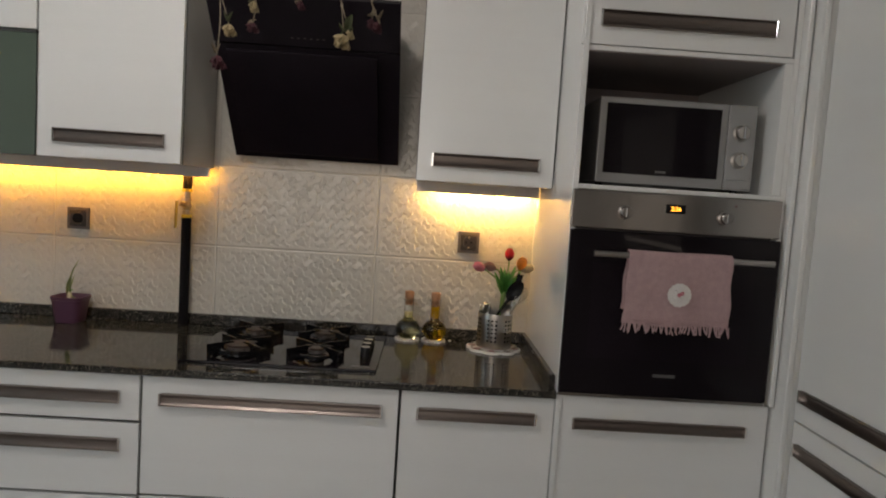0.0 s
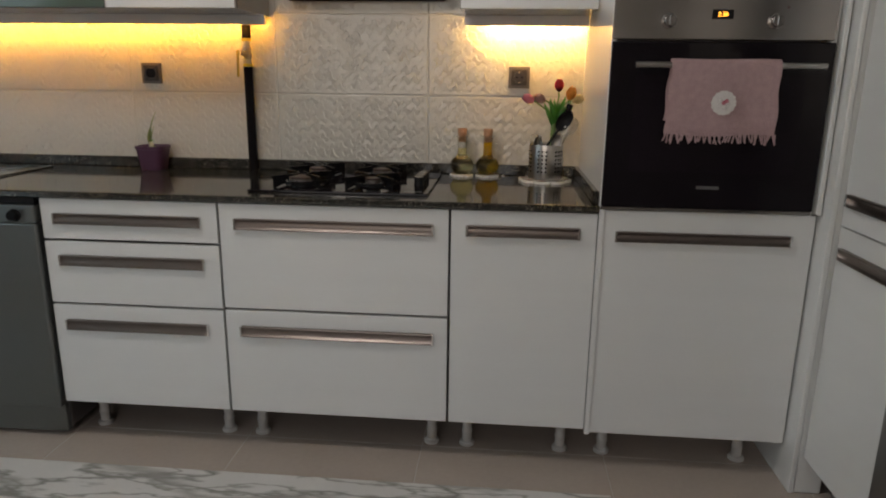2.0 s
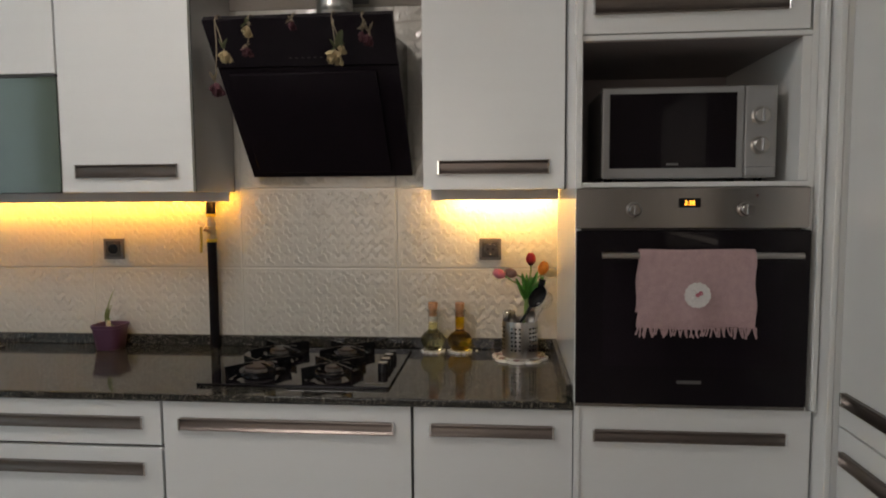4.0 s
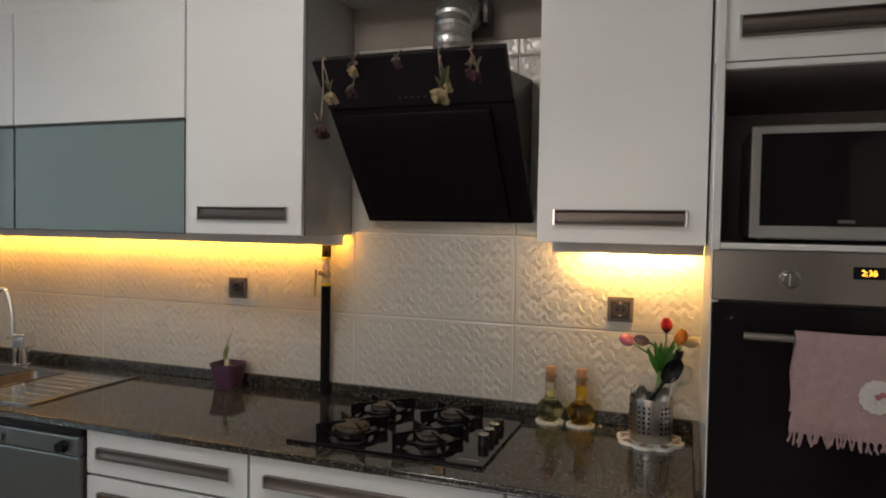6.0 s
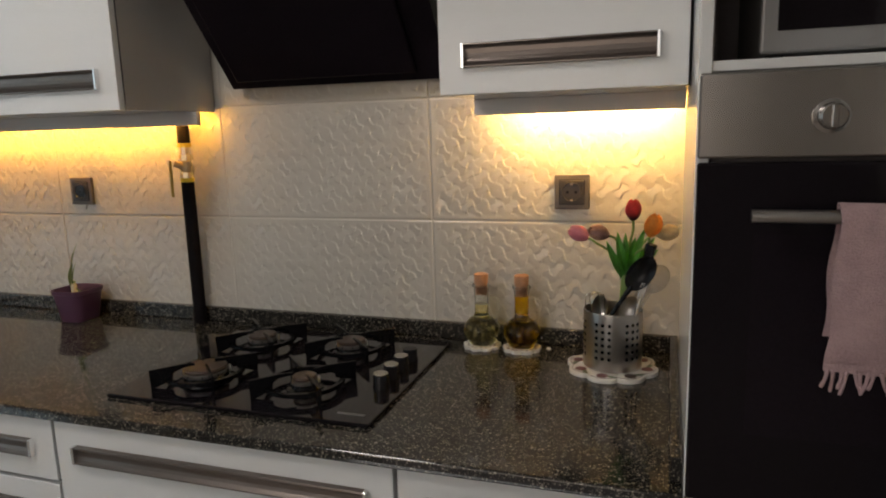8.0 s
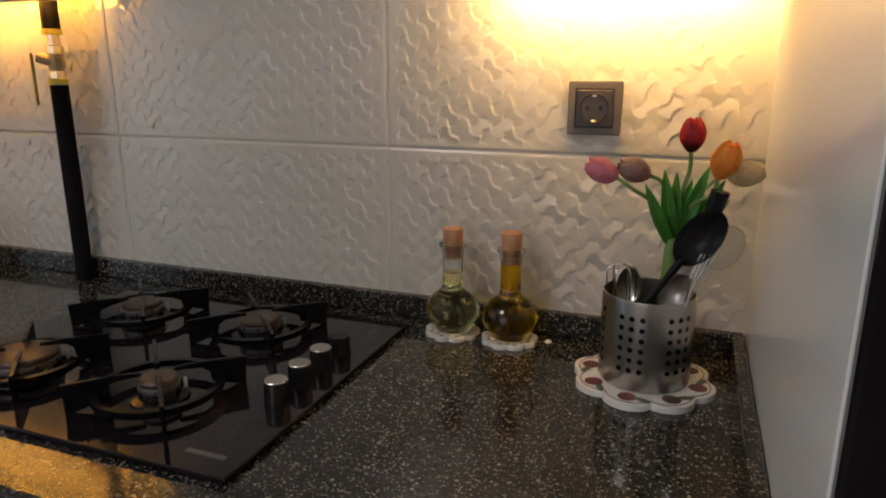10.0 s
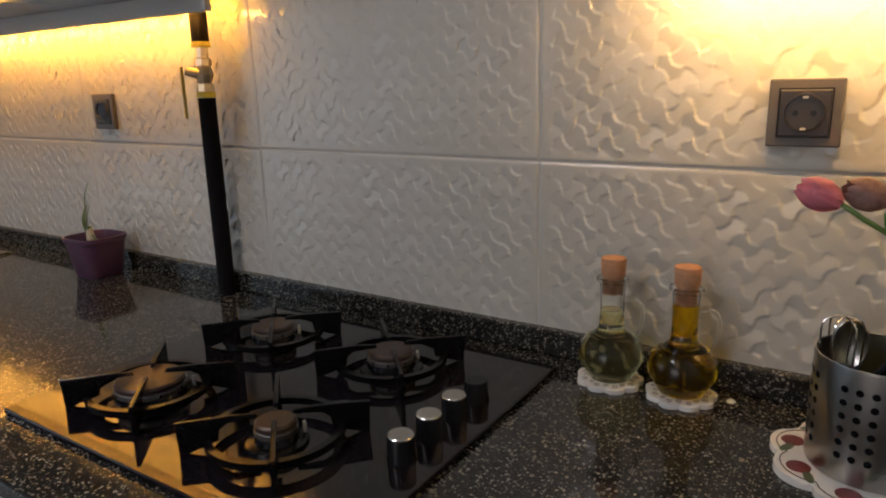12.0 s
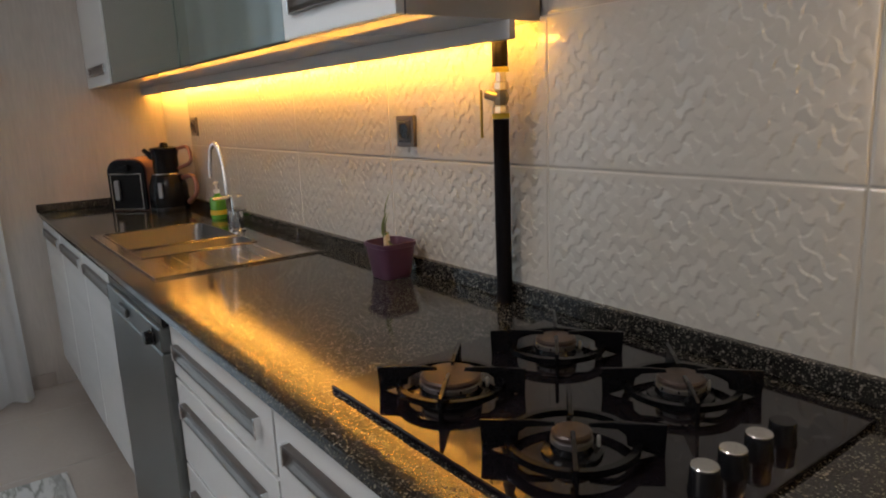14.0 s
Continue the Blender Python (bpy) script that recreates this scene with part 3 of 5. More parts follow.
# light boards under the wall units, with the lamps behind them
for x0, x1, mat, e0, e1, lab in ((-3.597, -0.757, LEDLEFT, -3.59, -0.79, "grey light board under the long run of wall units"), (-0.013, 0.434, LEDRIGHT, 0.055, 0.418, "grey light board under the single wall unit")):
    b = thing("light_board", ((x0 + x1) / 2, 2.604, 1.44), lab, "light board")
    part("board", box(x0, x1, 2.604, 2.618, 1.44, ZU0 + 0.0008, 0.0005), SATINBOARD, b)
    s = thing("led_strip", ((e0 + e1) / 2, 2.621, 1.4415), "warm yellow LED strip hidden behind the light board", "lamp")
    part("profile", box(e0, e1, 2.6183, 2.624, 1.4415, 1.4575, 0.001), SILVERPLASTIC, s, "aluminium profile")
    part("diffuser", box(e0 + 0.003, e1 - 0.003, 2.6243, 2.6258, 1.4435, 1.455, 0), mat, s, "glowing diffuser")

# ---------- tall oven column ----------
XC0, XC1 = 0.437, 1.052
tc = thing("tall_cabinet", (0.745, 2.38, 0), "tall white lacquered unit housing oven and microwave", "cabinet", "tall units")
part("side_panel", box(XC0, XC0 + 0.016, YF - 0.006, YW - 0.004, 0.13, ZC - 0.002, 0.001), GLOSSLACQUER, tc, "white lacquered side panel")
part("side_panel", box(XC1 - 0.016, XC1, YF + 0.004, YW - 0.004, 0.13, ZC - 0.002, 0.001), LACQUER, tc, "white lacquered side panel")
part("back_panel", box(XC0 + 0.016, XC1 - 0.016, YW - 0.012, YW - 0.005, 0.13, ZC - 0.003, 0), CARCASS, tc)
for z0, z1, y0 in ((0.138, 0.156, YD), (0.866, 0.884, YD), (1.476, 1.489, YF - 0.002), (1.862, 1.876, YF + 0.002), (2.29, 2.306, YD)):
    part("shelf", box(XC0 + 0.0165, XC1 - 0.0165, y0, YW - 0.013, z0, z1, 0.001), LACQUER, tc)
# thin sheets on side, top and back paint the niche's shade
part("niche_shade_sheet", box(XC0 + 0.0165, XC0 + 0.0185, YF + 0.006, YW - 0.013, 1.4895, 1.8615, 0), NICHESHADE, tc, "dark brown sheet with the niche's shade in its colour")
part("niche_shade_sheet", box(XC0 + 0.019, 1.0115, YF + 0.006, YW - 0.013, 1.859, 1.8615, 0), NICHESHADE, tc, "dark brown sheet with the niche's shade in its colour")
part("niche_shade_sheet", box(XC0 + 0.019, 1.0115, YW - 0.016, YW - 0.0135, 1.4895, 1.8585, 0), NICHESHADE, tc, "dark brown sheet with the niche's shade in its colour")
part("niche_cheek", box(1.012, XC1 - 0.0165, YF + 0.004, YW - 0.013, 1.49, 1.861, 0.001), LACQUER, tc, "inner cheek of the niche")
front(tc, XC0 + 0.008, 1.066, 0.133, 0.876, 0.492, 0.998, 0.78, 0.812)
front(tc, XC0 - 0.006, 1.03, 1.877, 2.285, 0.482, 0.972, 1.928, 1.972, "flap_door")
part("top_board", box(XC0 + 0.017, XC1 - 0.017, YF + 0.004, YD + 0.002, 2.288, ZC - 0.003, 0.001), LACQUER, tc, "white filler board")
legs(tc, XC0 + 0.02, XC1 - 0.02, 0.138)

# filler post in the corner
fp = thing("filler_post", (1.09, 2.04, 0), "white glossy filler post in the corner of the units", "trim", "tall units")
part("post", box(1.0715, 1.0865, 2.0, 2.42, 0.0, ZC - 0.002, 0.003, 2), GLOSSLACQUER, fp)
part("rounded_strip", box(1.053, 1.067, 2.045, 2.1, 0.88, ZC - 0.002, 0.004, 3), GLOSSLACQUER, fp, "white strip")
part("return_strip", box(1.087, 1.17, 2.004, 2.03, 0.0, ZC - 0.002, 0.004, 3), GLOSSLACQUER, fp, "white strip")

# tall unit on the other side of the corner, facing the hob side
XS = 1.1
ts = thing("tall_cabinet", (1.42, 1.73, 0), "tall white lacquered larder unit with two doors beside the fridge", "cabinet", "tall units")
part("body", box(XS + 0.02, XR - 0.005, 1.47, 1.998, 0.11, ZC - 0.003, 0.001), CARCASS, ts)
for z0, z1, h0, h1 in ((0.865, 2.29, 0.922, 0.957), (0.13, 0.86, 0.77, 0.805)):
    d = part("door", box(XS, XS + 0.018, 1.47, 1.996, z0, z1, 0.0016, 2), LACQUER, ts)
    side_handle(d, 1.515, 1.965, h0, h1, XS)
part("top_board", box(XS + 0.002, XS + 0.018, 1.47, 1.996, 2.295, ZC - 0.003, 0.001), LACQUER, ts, "white filler board")
for y in (1.53, 1.94):
    for x in (1.24, 1.68):
        part("leg", lathe([(0.024, 0), (0.025, 0.006), (0.017, 0.012), (0.016, 0.11)], 14, (x, y, 0)), LEGPLASTIC, ts, "grey adjustable plastic leg", True)
part("plinth", box(1.2, 1.215, 1.47, 1.996, 0.001, 0.109, 0.001), DARKENEDBOARD, ts, "dark plinth board")

# refrigerator
fg = thing("refrigerator", (1.38, 1.08, 0), "dark grey steel two-door refrigerator with magnets on its upper door", "refrigerator")
part("body", box(1.05, XR - 0.02, 0.72, 1.455, 0.03, 1.86, 0.004), FRIDGE, fg)
ud = part("upper_door", box(0.985, 1.045, 0.72, 1.455, 1.3, 1.86, 0.008, 3), FRIDGE, fg, "dark steel freezer door")
ld = part("lower_door", box(0.985, 1.045, 0.72, 1.455, 0.06, 1.272, 0.008, 3), FRIDGE, fg, "dark steel door")
part("joint_strip", box(0.99, 1.04, 0.722, 1.453, 1.274, 1.298, 0.003), CHROME, fg, "bright strip between the doors")
part("plinth", box(1.06, 1.1, 0.73, 1.45, 0.0, 0.055, 0.002), BLACKPLASTIC, fg, "black plinth")
for y, z, r, m in ((1.40, 1.545, 0.03, CERAMIC), (1.42, 1.47, 0.026, SILVERPLASTIC), (1.3, 1.55, 0.03, CERAMIC)):
    mg = thing("fridge_magnet", (0.983, y, z), "small pale round souvenir magnet on the freezer door", "magnet", "magnets")
    part("disc", turn(lathe([(r, 0), (r, 0.004), (r * 0.8, 0.007)], 18), pose(0.9845, y, z, 0, -90)), m, mg, smooth=True)
mg = thing("fridge_magnet", (0.983, 1.39, 1.4), "printed cream souvenir magnet with dark stripes on the freezer door", "magnet", "magnets")
bk = part("plaque", box(0.978, 0.9845, 1.36, 1.42, 1.36, 1.44, 0.001), CREAM, mg)
for k in range(5):
    part("stripe", box(0.9765, 0.978, 1.363 + 0.011 * k, 1.368 + 0.011 * k, 1.366, 1.434, 0), DARKPRINT, bk, "dark printed stripe")

# rug
rg = thing("rug", (-1.0, 1.4, 0), "pale grey marble-patterned flat rug on the tiled floor", "rug")
part("rug_body", box(-2.55, 0.51, 0.98, 1.915, 0.0, 0.009, 0.003, 2), RUGWHITE, rg)

# ---------- oven ----------
ov = thing("oven", (0.74, 2.3, 0.885), "built-in black glass oven with a steel control panel", "oven")
part("body", box(0.456, 1.032, YF + 0.02, 2.6, 0.887, 1.472, 0.002), GREYPLASTIC, ov)
pn = part("control_panel", box(0.439, 1.039, YF - 0.012, YF + 0.018, 1.366, 1.474, 0.003, 2), STEEL, ov, "brushed steel control panel")
dr = part("oven_door", box(0.439, 1.043, YF - 0.018, YF + 0.018, 0.889, 1.361, 0.004, 2), OVENGLASS, ov, "black glass door")
part("trim_strip", box(0.439, 1.043, YF - 0.008, YF + 0.018, 0.878, 0.8875, 0.001), STEEL, ov, "steel strip")
part("maker_mark", box(0.708, 0.772, YF - 0.0188, YF - 0.018, 0.948, 0.957, 0), PLATE, dr, "small silver lettering bar")
inner = part("window_pane", box(0.51, 0.975, YF - 0.0186, YF - 0.0181, 0.995, 1.27, 0), HOODGLASS, dr, "darker viewing window")
hb = part("door_handle", tube([(0.503, YF - 0.05, 1.297), (1.011, YF - 0.05, 1.297)], 0.0085, 16), CANSTEEL, dr, "round steel bar", True)
for x in (0.53, 0.985):
    part("post", tube([(x, YF - 0.052, 1.297), (x, YF - 0.0175, 1.297)], 0.007, 12), STEEL, hb, "steel post", True)
for x in (0.59, 0.876):
    k = part("knob", turn(lathe([(0.021, 0), (0.021, 0.004), (0.0165, 0.006), (0.0155, 0.021), (0.0135, 0.023)], 28), pose(x, YF - 0.012, 1.416, 90)), STEEL, pn, "round steel knob", True)
    part("grip", box(x - 0.0035, x + 0.0035, YF - 0.039, YF - 0.034, 1.402, 1.43, 0.001), STEEL, k, "finger ridge")
ds = part("display", box(0.705, 0.762, YF - 0.0135, YF - 0.0118, 1.421, 1.446, 0.001), BLACKPLASTIC, pn, "black clock display")
fc = bpy.data.curves.new("clock", "FONT")
fc.body, fc.size, fc.extrude, fc.align_x, fc.align_y = "2:36", 0.0165, 0.0003, "CENTER", "CENTER"
tmp = bpy.data.objects.new("clock", fc)
scene.collection.objects.link(tmp)
digits = bpy.data.meshes.new_from_object(tmp.evaluated_get(bpy.context.evaluated_depsgraph_get()))
bpy.data.objects.remove(tmp)
digits.transform(pose(0.7335, YF - 0.0142, 1.4335, 90) @ Matrix.Translation((0, 0, 0)))
bm = bmesh.new()
bm.from_mesh(digits)
part("clock_digits", bm, DIGIT, ds, "glowing amber digits")
for k in range(3):
    part("button", turn(lathe([(0.0032, 0), (0.0032, 0.002), (0.0026, 0.0026)], 12), pose(0.716 + 0.0175 * k, YF - 0.012, 1.407, 90)), STEEL, pn, "small round button", True)
part("pilot_lamp", turn(lathe([(0.0025, 0), (0.0025, 0.0015), (0.002, 0.002)], 10), pose(0.905, YF - 0.012, 1.452, 90)), REDPRINT, pn, "tiny red lamp", True)

# towel over the oven's bar
tw = thing("towel", (0.742, 2.01, 1.09), "dusty pink fringed terry towel with white embroidery on oven bar", "towel")
bm = bmesh.new()
X0, X1 = 0.597, 0.888
NY = 30
cols = []
for i in range(41):
    f = i / 40
    col = []
    for j in range(NY + 1):
        s = j / NY
        if s < 0.62:      # front drop, from hem to bar
            d = s / 0.62
            z = 1.108 + (1.304 - 1.108) * d
            y = YF - 0.064 - 0.004 * (1 - d) * math.sin(f * 13 + 1.0) - 0.003 * (1 - d) * math.sin(f * 5)
        elif s < 0.74:    # over the bar
            a = math.pi * (s - 0.62) / 0.12
            z, y = 1.304 + 0.0105 * math.sin(a), YF - 0.05 - 0.0125 * math.cos(a)
        else:
            d = (s - 0.74) / 0.26
            z, y = 1.304 - 0.16 * d, YF - 0.0365 + 0.004 * d
        x = X0 + (X1 - X0) * f
        spread = 1 + 0.035 * max(0, 1.30 - z) / 0.2
        xx = 0.7425 + (x - 0.7425) * spread + 0.0025 * math.sin(z * 55)
        col.append(bm.verts.new((xx, y, z + 0.003 * math.sin(f * 7 + 2) * (1 if s < 0.1 else 0.3))))
    cols.append(col)
for a, b in zip(cols, cols[1:]):
    for j in range(NY):
        bm.faces.new((a[j], b[j], b[j + 1], a[j + 1]))
bmesh.ops.recalc_face_normals(bm, faces=bm.faces)
bmesh.ops.solidify(bm, geom=bm.faces[:], thickness=0.0035)
part("cloth", bm, TOWEL, tw, smooth=True)
part("woven_band", box(0.596, 0.889, YF - 0.0705, YF - 0.0688, 1.1235, 1.128, 0.0005), TOWEL, tw, "woven border")
rnd = random.Random(4)
for k in range(44):
    x = 0.597 + 0.2925 * (k + 0.5) / 44 + rnd.uniform(-0.002, 0.002)
    x = 0.7425 + (x - 0.7425) * 1.033
    dx, dy = rnd.uniform(-0.009, 0.009), rnd.uniform(-0.007, 0.002)
    L = rnd.uniform(0.02, 0.03)
    part("tassel", tube(arc([(x, YF - 0.067, 1.112), (x + dx * 0.3, YF - 0.068 + dy * 0.3, 1.112 - L * 0.5), (x + dx, YF - 0.068 + dy, 1.112 - L)], 3), 0.0022, 6, taper=[0.0027, 0.0026, 0.0022, 0.002, 0.0022, 0.0024, 0.0018]), TOWEL, tw, smooth=True)
em = bmesh.new()
for k in range(40):
    a, b = 2 * math.pi * k / 40, 2 * math.pi * (k + 1) / 40
    r0, r1 = 0.002, 0.033 + 0.0015 * math.sin(k * 2.3)
    r2 = 0.033 + 0.0015 * math.sin((k + 1) * 2.3)
    em.faces.new([em.verts.new((0.742 + r * math.cos(t), YF - 0.0735, 1.197 + r * math.sin(t))) for r, t in ((r0, a), (r1, a), (r2, b), (r0, b))])
bmesh.ops.remove_doubles(em, verts=em.verts, dist=0.0002)
bmesh.ops.solidify(em, geom=em.faces[:], thickness=-0.002)
ring = part("embroidery", em, PATCH, tw, "white embroidered round patch")
for dx, dz, m in ((0, 0, ROSEBUD), (0.008, 0.005, ROSEBUD), (-0.008, -0.006, PATCH), (0.004, -0.01, PATCH), (-0.009, 0.008, PATCH)):
    b = lathe([(0.0, -0.002), (0.006, -0.001), (0.005, 0.001), (0.001, 0.002)], 10, caps=False)
    part("motif", turn(b, pose(0.742 + dx, YF - 0.0762, 1.197 + dz, 90)), m, ring, "small embroidered flower", True)

# ---------- microwave ----------
mw = thing("microwave", (0.745, 2.34, 1.489), "silver microwave oven with dark window and two round knobs", "microwave")
YM = 2.14
part("body", box(0.516, 0.978, YM + 0.012, 2.47, 1.5, 1.747, 0.004, 2), SILVERPLASTIC, mw)
fd = part("door", box(0.514, 0.893, YM - 0.006, YM + 0.0115, 1.499, 1.748, 0.005, 3), SILVERPLASTIC, mw, "silver framed door")
part("window_pane", box(0.535, 0.872, YM - 0.0085, YM - 0.006, 1.528, 1.73, 0.001), OVENGLASS, fd, "black glass window")
part("maker_mark", box(0.688, 0.72, YM - 0.0092, YM - 0.0085, 1.535, 1.5415, 0), PLATE, fd, "small silver lettering bar")
cp = part("control_panel", box(0.8945, 0.979, YM - 0.004, YM + 0.0115, 1.499, 1.748, 0.004, 3), SILVERPLASTIC, mw, "silver control panel")
for z in (1.588, 1.667):
    k = part("knob", turn(lathe([(0.0255, 0), (0.0255, 0.003), (0.021, 0.005), (0.0195, 0.016), (0.017, 0.018)], 28), pose(0.936, YM - 0.004, z, 90)), CANSTEEL, cp, "round silver knob", True)
    part("ridge", box(0.933, 0.939, YM - 0.03, YM - 0.021, z - 0.018, z + 0.018, 0.002), SILVERPLASTIC, k, "raised grip")
part("release_bar", box(0.898, 0.975, YM - 0.007, YM - 0.0035, 1.503, 1.53, 0.002), SILVERPLASTIC, cp, "door release button")
for x in (0.54, 0.95):
    for y in (YM + 0.05, 2.42):
        part("foot", lathe([(0.011, 0), (0.012, 0.011)], 10, (x, y, 1.4893)), BLACKPLASTIC, mw, "rubber foot")

# ---------- hood ----------
hd = thing("cooker_hood", (-0.383, 2.6, 1.52), "slanted black glass cooker hood with foil duct", "cooker hood")
P0, P1 = Vector((0, 2.651, 1.521)), Vector((0, 2.25, 1.993))      # lower and upper edge of the glass
along = (P1 - P0)
L = along.length
tilt = math.degrees(math.atan2(along.z, along.y))
base = Matrix.Translation((-0.382, P0.y, P0.z)) @ pose(0, 0, 0, tilt)     # local y runs up the slope, local z is outward to the back


def slab(x0, x1, y0, y1, z0, z1, bev=0.003):
    return turn(box(x0, x1, y0, y1, z0, z1, bev, 2), base)


up = part("upper_panel", slab(-0.296, 0.296, 0.455, L, -0.03, -0.004), HOODGLASS, hd, "black glass panel with controls")
lo = part("lower_panel", slab(-0.296, 0.296, 0.0, 0.449, -0.03, -0.01), HOODGLASS, hd, "black glass panel")
part("inner_panel", slab(-0.262, 0.225, 0.03, 0.435, -0.0095, 0.004, 0.004), HOODGLASS, hd, "raised black glass flap")
for k in range(6):
    part("touch_key", slab(-0.05 + 0.02 * k, -0.041 + 0.02 * k, 0.483, 0.487, -0.0038, -0.0034, 0), SOCKETDARK, up, "tiny printed key")
part("housing", slab(-0.285, 0.285, 0.02, 0.56, -0.06, -0.0305, 0.002), BLACKMETAL, hd, "black sheet housing")
bm = bmesh.new()
vs = [bm.verts.new(p) for p in ((-0.66, 2.695, 1.56), (-0.106, 2.695, 1.56), (-0.106, 2.66, 1.54), (-0.66, 2.66, 1.54), (-0.66, 2.695, 2.0), (-0.106, 2.695, 2.0), (-0.106, 2.37, 1.965), (-0.66, 2.37, 1.965))]
for f in ((0, 1, 2, 3), (4, 5, 6, 7), (0, 1, 5, 4), (3, 2, 6, 7), (0, 3, 7, 4), (1, 2, 6, 5)):
    bm.faces.new([vs[k] for k in f])
bmesh.ops.recalc_face_normals(bm, faces=bm.faces)
part("motor_box", bm, BLACKMETAL, hd, "black motor box against the wall")
line = arc([(-0.322, 2.5, 1.975), (-0.324, 2.505, 2.08), (-0.327, 2.53, 2.165), (-0.332, 2.6, 2.215), (-0.336, 2.688, 2.228)], 12)
part("duct", tube(line, 0.06, 28, taper=[0.057 + (0.004 if k % 2 else 0) + 0.0015 * math.sin(k * 1.7) for k in range(len(line))]), FOIL, hd, "crinkled aluminium foil duct", True)
part("duct_plate", box(-0.43, -0.242, YW - 0.0125, YW - 0.0095, 2.15, 2.284, 0.001), GREYPLASTIC, hd, "dark square plate round the duct")
part("duct_clip", box(-0.428, -0.412, 2.62, YW - 0.013, 2.18, 2.25, 0.001), GREYPLASTIC, hd, "dark bracket")
part("duct_clip", box(-0.258, -0.244, 2.62, YW - 0.013, 2.18, 2.25, 0.001), GREYPLASTIC, hd, "dark bracket")


# dried roses hung on the hood's upper edge
def petals(bm, c, r, h, n, rnd, closed=0.6):
    """A loose bud of overlapping curled petals round c, opening along local z."""
    for k in range(n):
        a = k * 2.4 + rnd.uniform(-0.2, 0.2)
        t = k / max(1, n - 1)
        rr = r * (0.35 + 0.65 * t)
        wide = 0.9 - 0.2 * t
        grid = []
        for i in range(5):
            v = i / 4
            row = []
            for j in range(5):
                w = (j / 4 - 0.5) * 2
                ang = a + w * wide * (0.55 + 0.45 * math.sin(math.pi * min(1, v * 1.1)))
                rad = (i > 0) * rr * (math.sin(math.pi * (0.08 + v * closed)) ** 0.7) * (1 + 0.22 * v * math.sin(4 * w + 1.7 * k) + 0.1 * math.sin(9 * v + k))
                row.append(bm.verts.new((c[0] + rad * math.cos(ang), c[1] + rad * math.sin(ang), c[2] + h * v * (1 - 0.12 * w * w) * (0.8 + 0.25 * math.sin(k * 2.1)))))
            grid.append(row)
        for i in range(4):
            for j in range(4):
                bm.faces.new((grid[i][j], grid[i][j + 1], grid[i + 1][j + 1], grid[i + 1][j]))
    return bm


def leaf_blade(base_p, tip, width, sag, n=8, fold=0.25):
    """A long curved leaf with a folded midrib."""
    bm = bmesh.new()
    a, b = Vector(base_p), Vector(tip)
    d = b - a
    side = d.cross(Vector((0, -1, 0.2))).normalized()
    nrm = side.cross(d).normalized()
    rows = []
    for i in range(n + 1):
        t = i / n
        c = a + d * t + sag * math.sin(math.pi * t) * nrm
        w = width * (math.sin(math.pi * (0.12 + 0.88 * t)) ** 0.8) * (1 if t < 1 else 0.02)
        rows.append([bm.verts.new(c + side * w * q + nrm * abs(q) * w * fold * 2) for q in (-0.5, -0.25, 0, 0.25, 0.5)])
    for r, s in zip(rows, rows[1:]):
        for k in range(4):
            bm.faces.new((r[k], r[k + 1], s[k + 1], s[k]))
    bmesh.ops.solidify(bm, geom=bm.faces[:], thickness=0.0008)
    return bm


rnd = random.Random(11)
YR = 2.212
